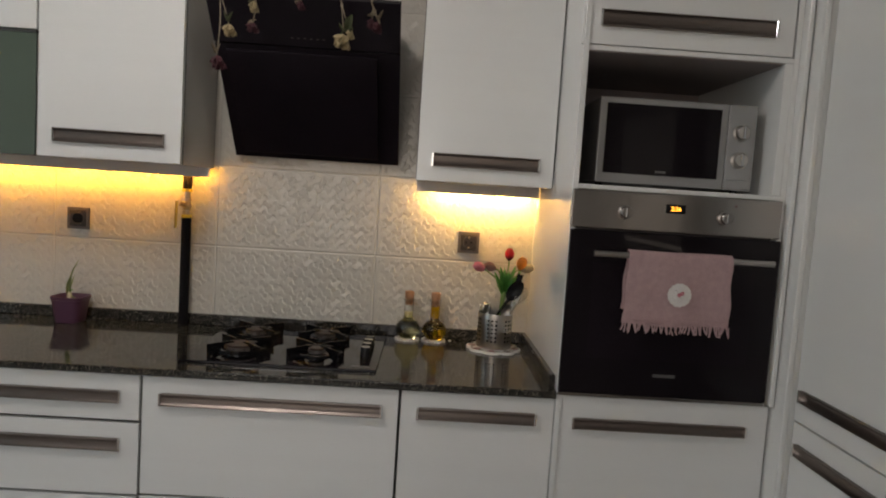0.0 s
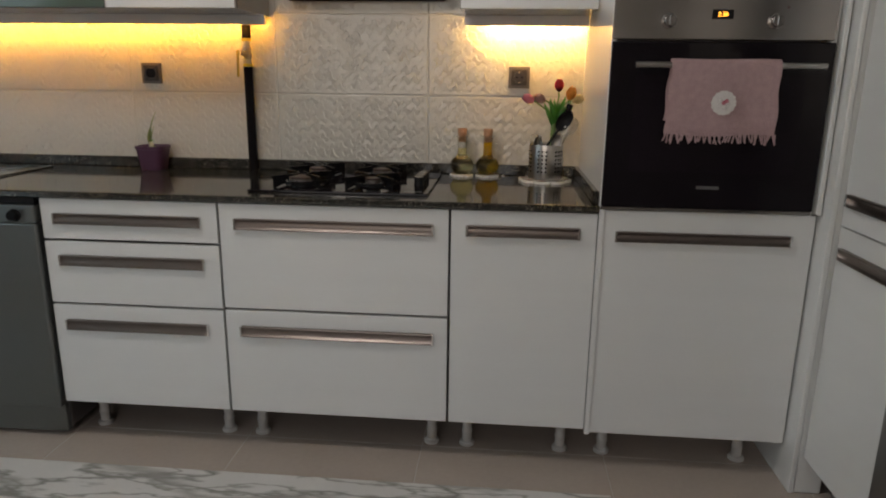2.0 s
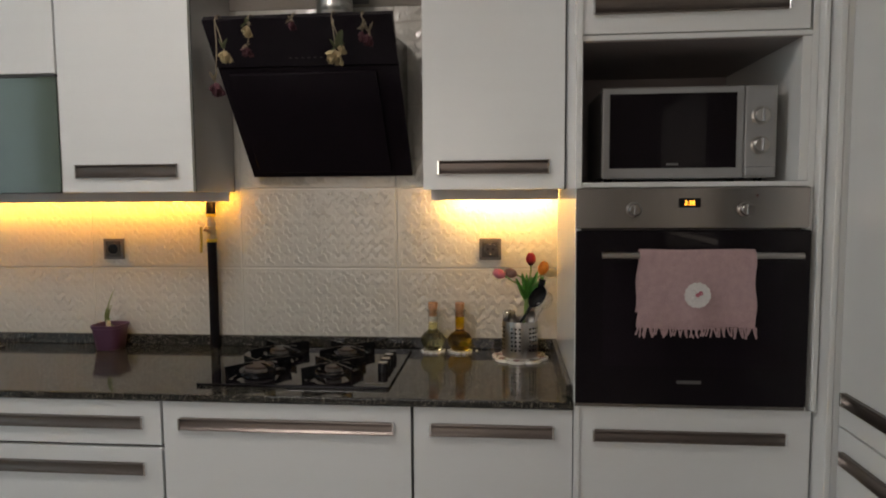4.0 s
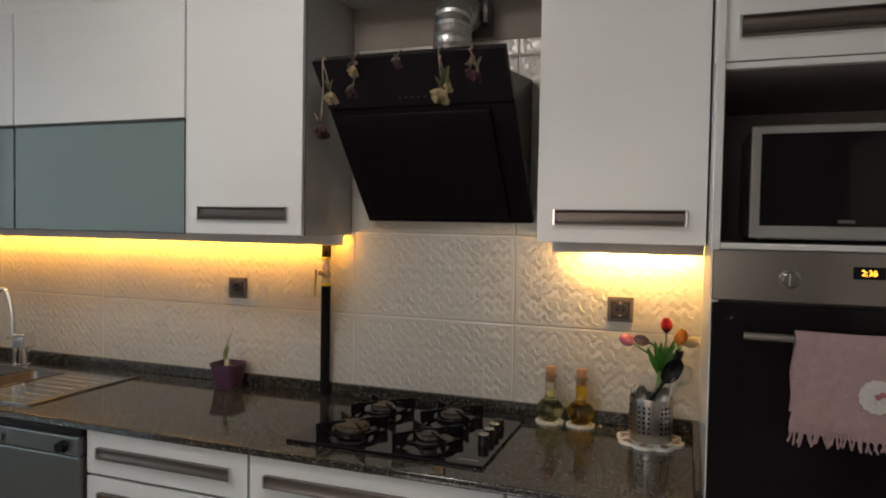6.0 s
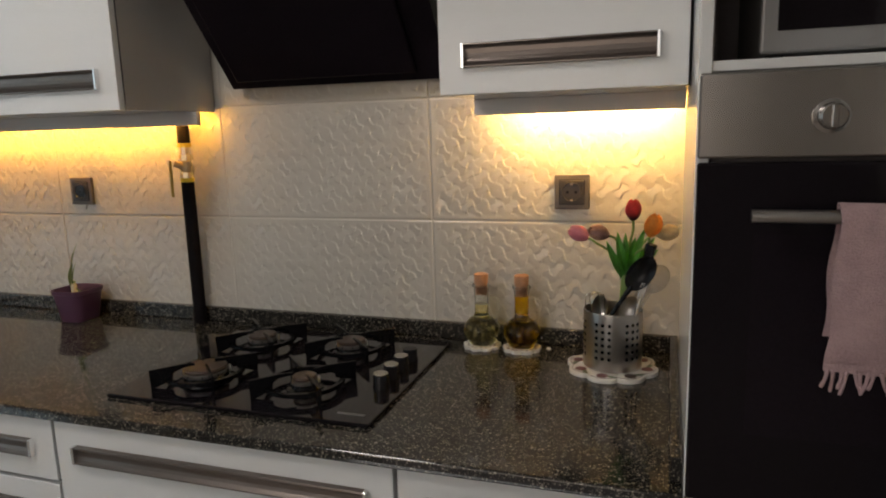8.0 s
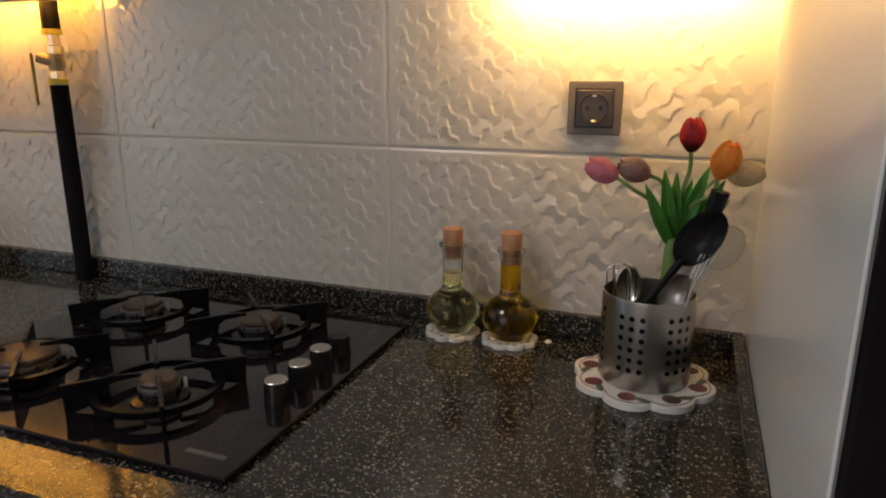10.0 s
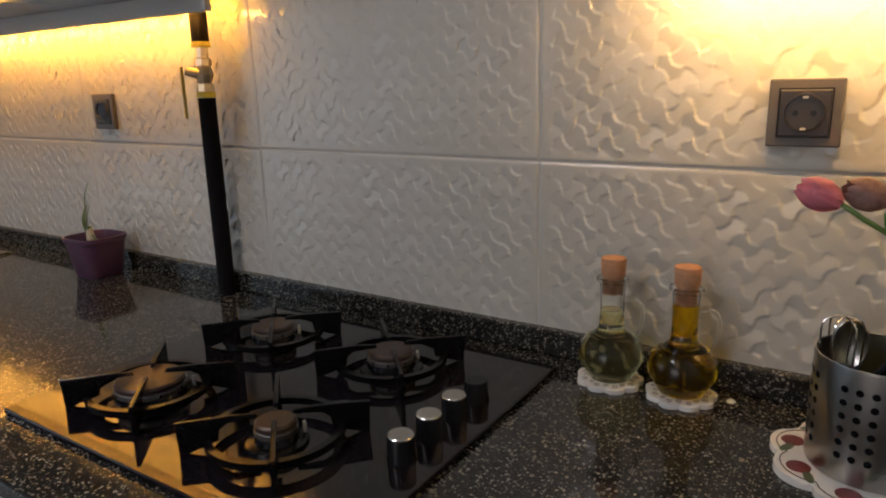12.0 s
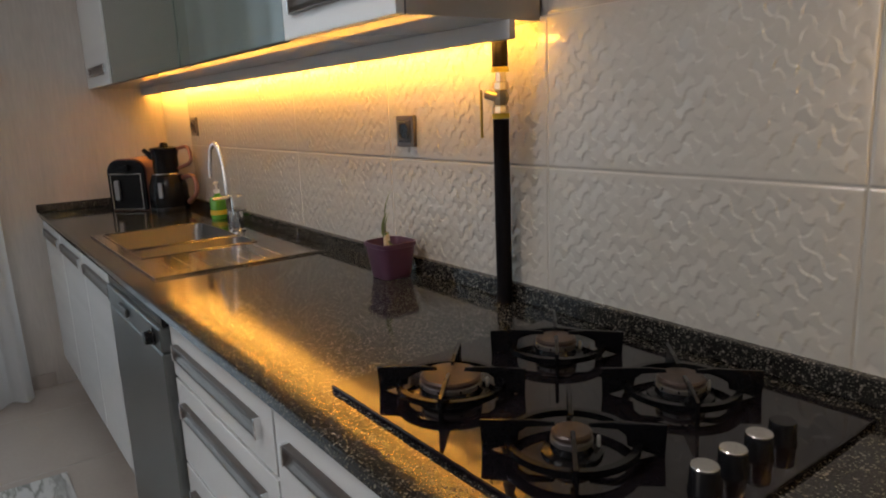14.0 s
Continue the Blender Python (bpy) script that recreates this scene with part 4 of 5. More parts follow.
for x, top, heads, lab in (
    (-0.618, 2.02, ((-0.62, 1.775, 0.02, 0.042, DRYROSE), (-0.588, 1.872, 0.019, 0.036, DRYCREAM)), "dried dark red and cream roses hanging head down by string"),
    (-0.517, 2.0, ((-0.518, 1.945, 0.014, 0.034, DRYCREAM), (-0.518, 1.885, 0.018, 0.028, DRYROSE)), "dried cream bud and red rose hanging by string"),
    (-0.384, 2.0, ((-0.382, 1.958, 0.012, 0.026, DRYROSE),), "small dried dark red rosebud hanging by string"),
    (-0.262, 2.0, ((-0.25, 1.862, 0.026, 0.042, DRYCREAM), (-0.232, 1.885, 0.012, 0.03, DRYCREAM),), "dried cream rose with green leaf hanging by string"),
    (-0.172, 2.02, ((-0.148, 1.91, 0.015, 0.034, DRYROSE), (-0.168, 1.92, 0.011, 0.03, DRYROSE)), "pair of dried dark red rosebuds hanging by string"),
):
    t = thing("dried_rose", (x, YR, heads[0][1]), lab, "dried flower", "hanging dried roses")
    for hx, hz, r, h, m in heads:
        bm = petals(bmesh.new(), (0, 0, 0), r, h, 15, rnd, 0.5)
        bmesh.ops.remove_doubles(bm, verts=bm.verts, dist=0.00005)
        bmesh.ops.solidify(bm, geom=bm.faces[:], thickness=0.0006)
        part("bloom", turn(bm, pose(hx, YR, hz + h * 0.6, 180, 12 * rnd.uniform(-1, 1), 0)), m, t, "", True)
        part("stem", tube(arc([(x, 2.265, 2.004), (x, YR + 0.03, 2.006), (x, YR + 0.005, 1.985), (x + (hx - x) * 0.3 + 0.004, YR + 0.004, hz + 0.5 * (top - hz)), (hx, YR, hz + h * 0.55)], 5), 0.0016, 6), TWIG, t, "thin dry stem", True)
        for s in (-1, 1, 0.4, -0.5):
            part("leaf", leaf_blade((hx, YR, hz + h * 0.75), (hx + s * 0.014, YR - 0.01, hz + h * 0.75 + 0.03 * rnd.uniform(-0.6, 1)), 0.008, 0.004, 5), DRYLEAF if m is DRYCREAM else TWIG, t, "curled dry leaf", True)
    if lab.startswith("dried cream rose"):
        part("leaf", leaf_blade((-0.24, YR, 1.89), (-0.226, YR - 0.008, 1.945), 0.024, 0.008, 6), DRYLEAF, t, "green dry leaf", True)
    part("knot", lathe([(0.001, 0), (0.004, 0.004), (0.004, 0.008), (0.001, 0.012)], 8, (x, YR + 0.02, top - 0.03)), TWIG, t, "string knot", True)

# ---------- hob ----------
hb = thing("gas_hob", (-0.38, 2.39, ZW), "black glass gas hob with four burners and silver-topped knobs", "hob")
part("glass_plate", box(-0.681, -0.092, 2.142, 2.631, ZW + 0.0008, ZW + 0.009, 0.002, 2), BLACKGLASS, hb, "black glass plate")
part("maker_mark", box(-0.17, -0.115, 2.172, 2.18, ZW + 0.0091, ZW + 0.0096, 0), PLATE, hb, "small silver lettering bar")
ZG = ZW + 0.009


def burner(x, y, r):
    b = part("burner", lathe([(r + 0.012, 0), (r + 0.011, 0.004), (r + 0.001, 0.006), (r - 0.003, 0.0135)], 36, (x, y, ZG)), BLACKMETAL, hb, "black burner cup", True)
    part("flame_ring", lathe([(r - 0.002, 0.0136), (r, 0.0155), (r, 0.021), (r - 0.002, 0.0225)], 36, (x, y, ZG)), BURNRING, b, "pale steel flame ring", True)
    part("cap", lathe([(r - 0.003, 0.0225), (r - 0.001, 0.0235), (r - 0.001, 0.028), (r - 0.004, 0.0305)], 36, (x, y, ZG)), BURNER, b, "brown-black burner cap", True)
    for k in range(18):
        a = 2 * math.pi * k / 18
        part("flame_slot", turn(box(-0.0012, 0.0012, -0.001, 0.0012, 0.0165, 0.0205, 0), Matrix.Translation((x + r * math.cos(a), y + r * math.sin(a), ZG)) @ pose(0, 0, 0, 0, 0, math.degrees(a) - 90)), BLACKMETAL, b) if r > 0.03 and k % 2 else None
    part("igniter", lathe([(0.0025, 0), (0.0025, 0.017), (0.0018, 0.019)], 8, (x + (r + 0.008) * 0.5, y + (r + 0.008) * 0.86, ZG)), CERAMIC, b, "white spark pin", True)


def pan_support(x, y):
    """Cast grate: a ring carried by four upright diagonal blades with fingers."""
    R, W = 0.078, 0.0045
    g = part("pan_support", lathe([(R - W, 0.012), (R + W, 0.012), (R + W, 0.021), (R - W, 0.021), (R - W, 0.012)], 40, (x, y, ZG), caps=False), BLACKMETAL, hb, "black cast pan support", True)
    for k in range(4):
        bm = bmesh.new()
        pts = [(R - 0.012, 0.012), (0.103, 0.0), (0.11, 0.0), (0.112, 0.04), (R - 0.03, 0.042), (0.022, 0.04), (0.02, 0.035), (R - 0.024, 0.033), (R - 0.014, 0.026)]
        for s in (-1, 1):
            vs = [bm.verts.new((px, s * 0.0028, pz)) for px, pz in pts]
            bm.faces.new(vs if s < 0 else vs[::-1])
        bm.verts.ensure_lookup_table()
        n = len(pts)
        for q in range(n):
            bm.faces.new((bm.verts[q], bm.verts[q + n], bm.verts[(q + 1) % n + n], bm.verts[(q + 1) % n]))
        bmesh.ops.recalc_face_normals(bm, faces=bm.faces)
        bmesh.ops.bevel(bm, geom=[e for e in bm.edges if abs(e.verts[0].co.y - e.verts[1].co.y) < 1e-6], offset=0.0009, segments=1, affect="EDGES")
        part("blade", turn(bm, Matrix.Translation((x, y, ZG)) @ pose(0, 0, 0, 0, 0, 45 + 90 * k)), BLACKMETAL, g)


for x, y, r in ((-0.53, 2.265, 0.047), (-0.538, 2.497, 0.035), (-0.3, 2.505, 0.035), (-0.29, 2.267, 0.026)):
    burner(x, y, r)
    pan_support(x, y)
for k, y in enumerate((2.312, 2.368, 2.424, 2.479)):
    kn = part("knob", lathe([(0.0175, 0), (0.0172, 0.004), (0.0162, 0.007), (0.0158, 0.027), (0.0148, 0.0285)], 28, (-0.14, y, ZG)), BLACKPLASTIC, hb, "black round knob", True)
    if k < 3:
        part("cap", lathe([(0.0155, 0.0287), (0.0155, 0.0305), (0.0145, 0.0315)], 28, (-0.14, y, ZG)), KNOBTOP, kn, "brushed silver top", True)

# ---------- sink, tap, soap ----------
sk = thing("sink", (-2.13, 2.37, ZW), "stainless steel inset sink with two bowls and drainer", "sink")
bm = bmesh.new()
bowls = ((-2.57, -2.16, 2.165, 2.53), (-2.13, -1.98, 2.165, 2.53))
xs = [SX0, -2.57, -2.16, -2.13, -1.98, SX1]
ys = [SY0, 2.165, 2.53, SY1]
gridv = {(i, j): bm.verts.new((x, y, ZW + 0.004)) for i, x in enumerate(xs) for j, y in enumerate(ys)}
for i in range(5):
    for j in range(3):
        if j == 1 and i in (1, 3):
            continue
        bm.faces.new((gridv[i, j], gridv[i + 1, j], gridv[i + 1, j + 1], gridv[i, j + 1]))
outer = [e for e in bm.edges if len(e.link_faces) == 1 and (any(abs(v.co.x - c) < 1e-5 for c in (SX0, SX1) for v in e.verts) and abs(e.verts[0].co.x - e.verts[1].co.x) < 1e-5 and abs(e.verts[0].co.x - SX0) * abs(e.verts[0].co.x - SX1) < 1e-6 or abs(e.verts[0].co.y - e.verts[1].co.y) < 1e-5 and abs(e.verts[0].co.y - SY0) * abs(e.verts[0].co.y - SY1) < 1e-6)]
g = bmesh.ops.extrude_edge_only(bm, edges=outer)["geom"]
for v in g:
    if isinstance(v, bmesh.types.BMVert):
        v.co.z = ZW + 0.0006
part("rim", bm, INOX, sk, "steel rim and deck")
for (a0, a1, b0, b1), depth in zip(bowls, (0.15, 0.11)):
    bm = bmesh.new()
    rows = []
    for z, inset in ((ZW + 0.0042, -0.001), (ZW - 0.004, 0.004), (ZW - depth + 0.02, 0.012), (ZW - depth + 0.004, 0.022), (ZW - depth, 0.04)):
        ring = []
        rc = 0.035
        for cx, cy, a in ((a1 - inset - rc, b1 - inset - rc, 0), (a0 + inset + rc, b1 - inset - rc, 90), (a0 + inset + rc, b0 + inset + rc, 180), (a1 - inset - rc, b0 + inset + rc, 270)):
            for q in range(6):
                t = radians(a + 18 * q)
                ring.append(bm.verts.new((cx + rc * math.cos(t), cy + rc * math.sin(t), z)))
        rows.append(ring)
    for r, s in zip(rows, rows[1:]):
        for k in range(len(r)):
            bm.faces.new((r[k], r[(k + 1) % len(r)], s[(k + 1) % len(r)], s[k]))
    bm.faces.new(rows[-1])
    bw = part("bowl", bm, DARKBOWLSTEEL, sk, "deep satin steel bowl, its shade put into a darker colour", True)
    part("drain", lathe([(0.035, 0.0005), (0.034, 0.002), (0.02, 0.001)], 24, ((a0 + a1) / 2, (b0 + b1) / 2, ZW - depth)), CHROME, bw, "round drain", True)
    for e in ((a0 - 0.004, a1 + 0.004, b0 - 0.006, b0), (a0 - 0.004, a1 + 0.004, b1, b1 + 0.006), (a0 - 0.006, a0, b0, b1), (a1, a1 + 0.006, b0, b1)):
        part("bowl_lip", box(*e, ZW + 0.004, ZW + 0.0075, 0.0015, 2), INOX, bw, "pressed lip")
for k in range(7):
    y = 2.19 + 0.052 * k
    part("drainer_rib", box(-1.94, -1.7, y, y + 0.012, ZW + 0.003, ZW + 0.0055, 0.0012, 2), INOX, sk, "pressed drainer rib")
part("edge_bead", box(SX0 + 0.001, SX1 - 0.001, SY0, SY0 + 0.008, ZW + 0.0035, ZW + 0.0075, 0.002, 2), INOX, sk, "raised edge")
part("edge_bead", box(SX1 - 0.008, SX1, SY0 + 0.008, SY1 - 0.001, ZW + 0.0035, ZW + 0.0075, 0.002, 2), INOX, sk, "raised edge")

tp = thing("kitchen_tap", (-2.25, 2.572, ZW + 0.004), "chrome swan-neck kitchen tap with a square lever", "tap")
bx, by = -2.25, 2.572
part("base", lathe([(0.026, 0.0002), (0.026, 0.006), (0.02, 0.01), (0.019, 0.075)], 24, (bx, by, ZW + 0.004)), CHROME, tp, "round chrome base", True)
part("lever_block", box(bx - 0.03, bx + 0.03, by - 0.028, by + 0.028, ZW + 0.08, ZW + 0.142, 0.004, 2), CHROME, tp, "square mixer block")
part("lever", box(bx + 0.0, bx + 0.014, by - 0.09, by - 0.02, ZW + 0.128, ZW + 0.139, 0.003, 2), CHROME, tp, "flat chrome lever")
sp = arc([(bx - 0.04, by - 0.012, ZW + 0.003), (bx - 0.043, by - 0.013, ZW + 0.12), (bx - 0.05, by - 0.015, ZW + 0.23), (bx - 0.066, by - 0.02, ZW + 0.305), (bx - 0.085, by - 0.03, ZW + 0.328), (bx - 0.108, by - 0.036, ZW + 0.31), (bx - 0.118, by - 0.042, ZW + 0.25), (bx - 0.12, by - 0.044, ZW + 0.2)], 6)
part("spout", tube(sp, 0.0095, 14), CHROME, tp, "curved chrome spout", True)

so = thing("soap_bottle", (-2.64, 2.63, ZW), "green washing-up liquid in a pump bottle by the sink", "soap bottle")
part("bottle", lathe([(0.031, 0.0005), (0.033, 0.01), (0.033, 0.082), (0.028, 0.095), (0.013, 0.1), (0.012, 0.11)], 24, (-2.64, 2.63, ZW)), GREENSOAP, so, "green bottle", True)
part("label_band", lathe([(0.0336, 0.02), (0.0336, 0.04)], 24, (-2.64, 2.63, ZW), caps=False), YELLOW, so, "yellow label band", True)
pm = part("pump", lathe([(0.013, 0.1102), (0.013, 0.125), (0.005, 0.127), (0.005, 0.15), (0.009, 0.152), (0.009, 0.16)], 16, (-2.64, 2.63, ZW)), WHITEPLASTIC, so, "white pump", True)
part("nozzle", tube([(-2.64, 2.63, ZW + 0.156), (-2.605, 2.61, ZW + 0.155)], 0.005, 8), WHITEPLASTIC, pm, "white nozzle", True)

# ---------- coffee machine and tea maker by the end wall ----------
cm = thing("coffee_machine", (-3.33, 2.49, ZW), "black coffee machine with copper-brown top and silver-framed front", "coffee machine")
M = pose(-3.33, 2.49, ZW, 0, 0, 42) @ Matrix.Diagonal((1.08, 1.08, 1.06, 1))      # its front looks along local -y


def arch(x0, x1, y0, y1, z0, z1, r, bev=0.004):
    """A block with a rounded top, extruded along y."""
    bm = bmesh.new()
    pts = [(x0, z0), (x1, z0)]
    for k in range(9):
        a = math.pi / 2 * k / 8
        pts.append((x1 - r + r * math.cos(a), z1 - r + r * math.sin(a)))
    for k in range(9):
        a = math.pi / 2 + math.pi / 2 * k / 8
        pts.append((x0 + r + r * math.cos(a), z1 - r + r * math.sin(a)))
    lo = [bm.verts.new((x, y0, z)) for x, z in pts]
    hi = [bm.verts.new((x, y1, z)) for x, z in pts]
    bm.faces.new(lo), bm.faces.new(hi[::-1])
    for k in range(len(pts)):
        bm.faces.new((lo[k], hi[k], hi[(k + 1) % len(pts)], lo[(k + 1) % len(pts)]))
    bmesh.ops.recalc_face_normals(bm, faces=bm.faces)
    return bm


part("body", turn(arch(-0.095, 0.095, -0.09, 0.13, 0.001, 0.235, 0.06), M), COPPER, cm, "copper-brown housing", True)
ff = part("front_panel", turn(arch(-0.09, 0.09, -0.105, -0.0905, 0.004, 0.23, 0.056), M), BLACKPLASTIC, cm, "black front", True)
for b in ((-0.078, -0.072, 0.012, 0.165), (0.072, 0.078, 0.012, 0.165), (-0.078, 0.078, 0.165, 0.171), (-0.078, 0.078, 0.006, 0.012)):
    part("frame_bar", turn(box(b[0], b[1], -0.11, -0.1055, b[2], b[3], 0.001), M), CHROME, ff, "silver frame")
part("jug_handle", turn(box(-0.055, -0.03, -0.122, -0.1055, 0.05, 0.14, 0.006, 2), M), SILVERPLASTIC, cm, "pale jug handle")
part("spout_block", turn(box(-0.03, 0.03, -0.13, -0.1055, 0.185, 0.21, 0.004), M), BLACKPLASTIC, cm, "black spout")
tm = thing("tea_maker", (-3.1, 2.555, ZW), "black electric tea maker, teapot on kettle, with brown handles", "kettle")
at = (-3.1, 2.555, ZW)
kt = part("kettle", lathe([(0.088, 0.0005), (0.09, 0.02), (0.088, 0.025), (0.09, 0.03), (0.085, 0.12), (0.07, 0.165), (0.066, 0.17)], 32, at), BLACKPLASTIC, tm, "black kettle", True)
part("band", lathe([(0.067, 0.1702), (0.069, 0.176), (0.066, 0.18)], 32, at), CHROME, kt, "steel band", True)
part("gauge", turn(box(-0.01, 0.01, -0.093, -0.086, 0.07, 0.14, 0.002), pose(*at, 0, 0, 52)), SILVERPLASTIC, kt, "water gauge")
part("kettle_handle", tube(arc([(-3.055, 2.61, ZW + 0.155), (-3.0, 2.645, ZW + 0.16), (-2.985, 2.65, ZW + 0.09), (-3.02, 2.62, ZW + 0.04)], 6), 0.012, 10), COPPER, kt, "brown loop handle", True)
pt = part("teapot", lathe([(0.055, 0.1805), (0.058, 0.2), (0.056, 0.255), (0.064, 0.285), (0.066, 0.29)], 32, at), BLACKPLASTIC, tm, "dark teapot", True)
part("lid", lathe([(0.066, 0.2905), (0.064, 0.297), (0.02, 0.304), (0.016, 0.318), (0.012, 0.321)], 32, at), BLACKPLASTIC, pt, "black lid", True)
part("teapot_handle", tube(arc([(-3.063, 2.6, ZW + 0.29), (-3.01, 2.635, ZW + 0.295), (-3.0, 2.64, ZW + 0.23), (-3.055, 2.6, ZW + 0.2)], 6), 0.009, 10), COPPER, pt, "brown loop handle", True)
part("spout", tube([(-3.14, 2.51, ZW + 0.25), (-3.165, 2.478, ZW + 0.29)], 0.012, 10, taper=[0.014, 0.01]), BLACKPLASTIC, pt, "short spout", True)

# ---------- sockets ----------
for x, z, w in ((0.194, 1.26, 0.08), (-1.257, 1.26, 0.08), (-3.05, 1.275, 0.085)):
    s = thing("wall_socket", (x, YW - 0.005, z), "bronze-grey square wall socket on the tiles", "socket", "wall sockets")
    h = w / 2
    pl = part("frame", box(x - h, x + h, YW - 0.014, YW - 0.0035, z - h, z + h, 0.002, 2), GREYPLASTIC, s, "bronze-grey frame")
    part("insert", box(x - 0.027, x + 0.027, YW - 0.0165, YW - 0.0142, z - 0.027, z + 0.027, 0.001), SOCKETDARK, s, "square insert")
    # raised black strips: the groove's shadow drawn as colour round the insert
    for q in ((x - 0.0285, x + 0.0285, z + 0.0275, z + 0.029), (x - 0.0285, x + 0.0285, z - 0.029, z - 0.0275), (x - 0.029, x - 0.0275, z - 0.0285, z + 0.0285), (x + 0.0275, x + 0.029, z - 0.0285, z + 0.0285)):
        part("shadow_groove", box(q[0], q[1], YW - 0.0152, YW - 0.014, q[2], q[3], 0), BLACKPLASTIC, pl, "dark strip painting the shade of a groove")
    cup = turn(lathe([(0.0228, -0.004), (0.0228, 0.003), (0.021, 0.0032), (0.02, -0.0), (0.0195, -0.0005)], 32), pose(x, YW - 0.0165, z, 90))
    c = part("cup", cup, SOCKETDARK, s, "round recess rim", True)
    part("recess", turn(lathe([(0.0195, -0.0004), (0.0195, 0.0004)], 32), pose(x, YW - 0.0166, z, 90)), SOCKETDARK if x > 0 else BLACKPLASTIC, c, "round recess", True)
    for dx in (-0.0095, 0.0095):
        part("pin_hole", turn(lathe([(0.0034, 0.0003), (0.0034, 0.001)], 12), pose(x + dx, YW - 0.0166, z, 90)), BLACKMETAL, c, "pin hole")
    for dz in (-0.0185, 0.0185):
        part("earth_clip", box(x - 0.003, x + 0.003, YW - 0.0195, YW - 0.0168, z + dz - 0.0015, z + dz + 0.0015, 0.0004), BRASS if x > 0 else SOCKETDARK, c, "brass earth clip")

# ---------- gas pipe ----------
gp = thing("gas_pipe", (-0.85, 2.664, ZW), "black foam-clad gas pipe with brass valve and yellow lever", "pipe")
px, py = -0.85, 2.66
part("lower_sleeve", lathe([(0.018, 0.0003), (0.0172, 0.05), (0.0175, 0.2), (0.017, 0.4)], 18, (px, py, ZW)), FOAM, gp, "black foam sleeve", True)
part("upper_sleeve", lathe([(0.0165, 0), (0.0165, 0.059)], 18, (px, py, 1.394)), FOAM, gp, "black foam sleeve", True)
for z in (1.289, 1.383):
    part("tape_ring", lathe([(0.018, 0), (0.0185, 0.002), (0.0185, 0.008), (0.018, 0.0105)], 18, (px, py, z)), YELLOW, gp, "yellow ring", True)
v = part("valve", lathe([(0.013, 1.2995), (0.0165, 1.301), (0.0165, 1.314), (0.013, 1.316), (0.0155, 1.322), (0.0185, 1.332), (0.0155, 1.343), (0.013, 1.347), (0.0165, 1.349), (0.0165, 1.362), (0.012, 1.364), (0.012, 1.3828)], 8, (px, py, 0)), BRASS, gp, "brass ball valve")
part("spindle", tube([(px, py - 0.012, 1.333), (px - 0.018, py - 0.026, 1.34)], 0.009, 10), BRASS, v, "brass spindle", True)
part("lever", turn(box(-0.0065, 0.0065, -0.003, 0.003, -0.088, 0.01, 0.002, 2), pose(px - 0.026, py - 0.031, 1.338, 0, 3, -40)), YELLOWHANDLE, v, "yellow lever")

# ---------- plant pot ----------
PX, PY = -1.238, 2.611
pp = thing("plant_pot", (PX, PY, ZW), "purple plastic pot with a small sprouting bulb on the worktop", "plant pot")
bm = bmesh.new()
rows = []
for w, z in ((0.04, 0.0005), (0.042, 0.004), (0.053, 0.082), (0.056, 0.084), (0.057, 0.095), (0.0535, 0.095), (0.05, 0.076)):
    ring = []
    rc = w * 0.5
    for k, (sx, sy) in enumerate(((1, 1), (-1, 1), (-1, -1), (1, -1))):
        for q in range(5):
            t = radians(90 * k + 22.5 * q)
            ring.append(bm.verts.new((PX + sx * (w - rc) + rc * math.cos(t), PY + sy * (w - rc) + rc * math.sin(t), ZW + z)))
    rows.append(ring)
for r, s in zip(rows, rows[1:]):
    for k in range(len(r)):
        bm.faces.new((r[k], r[(k + 1) % len(r)], s[(k + 1) % len(r)], s[k]))
bm.faces.new(rows[0][::-1])
part("pot", bm, PURPLE, pp, smooth=True)
part("soil", lathe([(0.043, 0.07), (0.045, 0.076), (0.026, 0.079), (0.008, 0.08)], 18, (PX, PY, ZW)), SOIL, pp, "dark soil", True)
part("bulb", lathe([(0.006, 0.077), (0.009, 0.085), (0.0085, 0.1), (0.005, 0.115), (0.003, 0.12)], 12, (PX, PY - 0.01, ZW)), CREAM, pp, "pale bulb neck", True)
for root, tip, w, m in (((0, 0.098), (0.009, 0.172), 0.016, PALELEAF), ((0.004, 0.15), (0.036, 0.232), 0.005, PALELEAF), ((0.004, 0.1), (0.022, 0.175), 0.006, PALELEAF), ((0.002, 0.105), (0.018, 0.12), 0.005, LEAF)):
    part("leaf", leaf_blade((PX - 0.004 + root[0], PY - 0.012, ZW + root[1]), (PX - 0.004 + tip[0], PY - 0.008, ZW + tip[1]), w, 0.006, 8), m, pp, "thin green shoot", True)
part("shoot", tube(arc([(PX + 0.004, PY - 0.01, ZW + 0.1), (PX + 0.014, PY - 0.008, ZW + 0.09), (PX + 0.026, PY - 0.006, ZW + 0.083)], 4), 0.0022, 7), PALELEAF, pp, "drooping shoot", True)

# ---------- oil bottles on their coasters ----------
def scallop(x, y, r, lobes, depth, turn_by=0.0, n=12):
    out = []
    for k in range(lobes * n):
        a = 2 * math.pi * k / (lobes * n)
        out.append((x + (r - depth * (1 - abs(math.sin(lobes * a / 2)) ** 0.7)) * math.cos(a + turn_by), y + (r - depth * (1 - abs(math.sin(lobes * a / 2)) ** 0.7)) * math.sin(a + turn_by)))
    return out


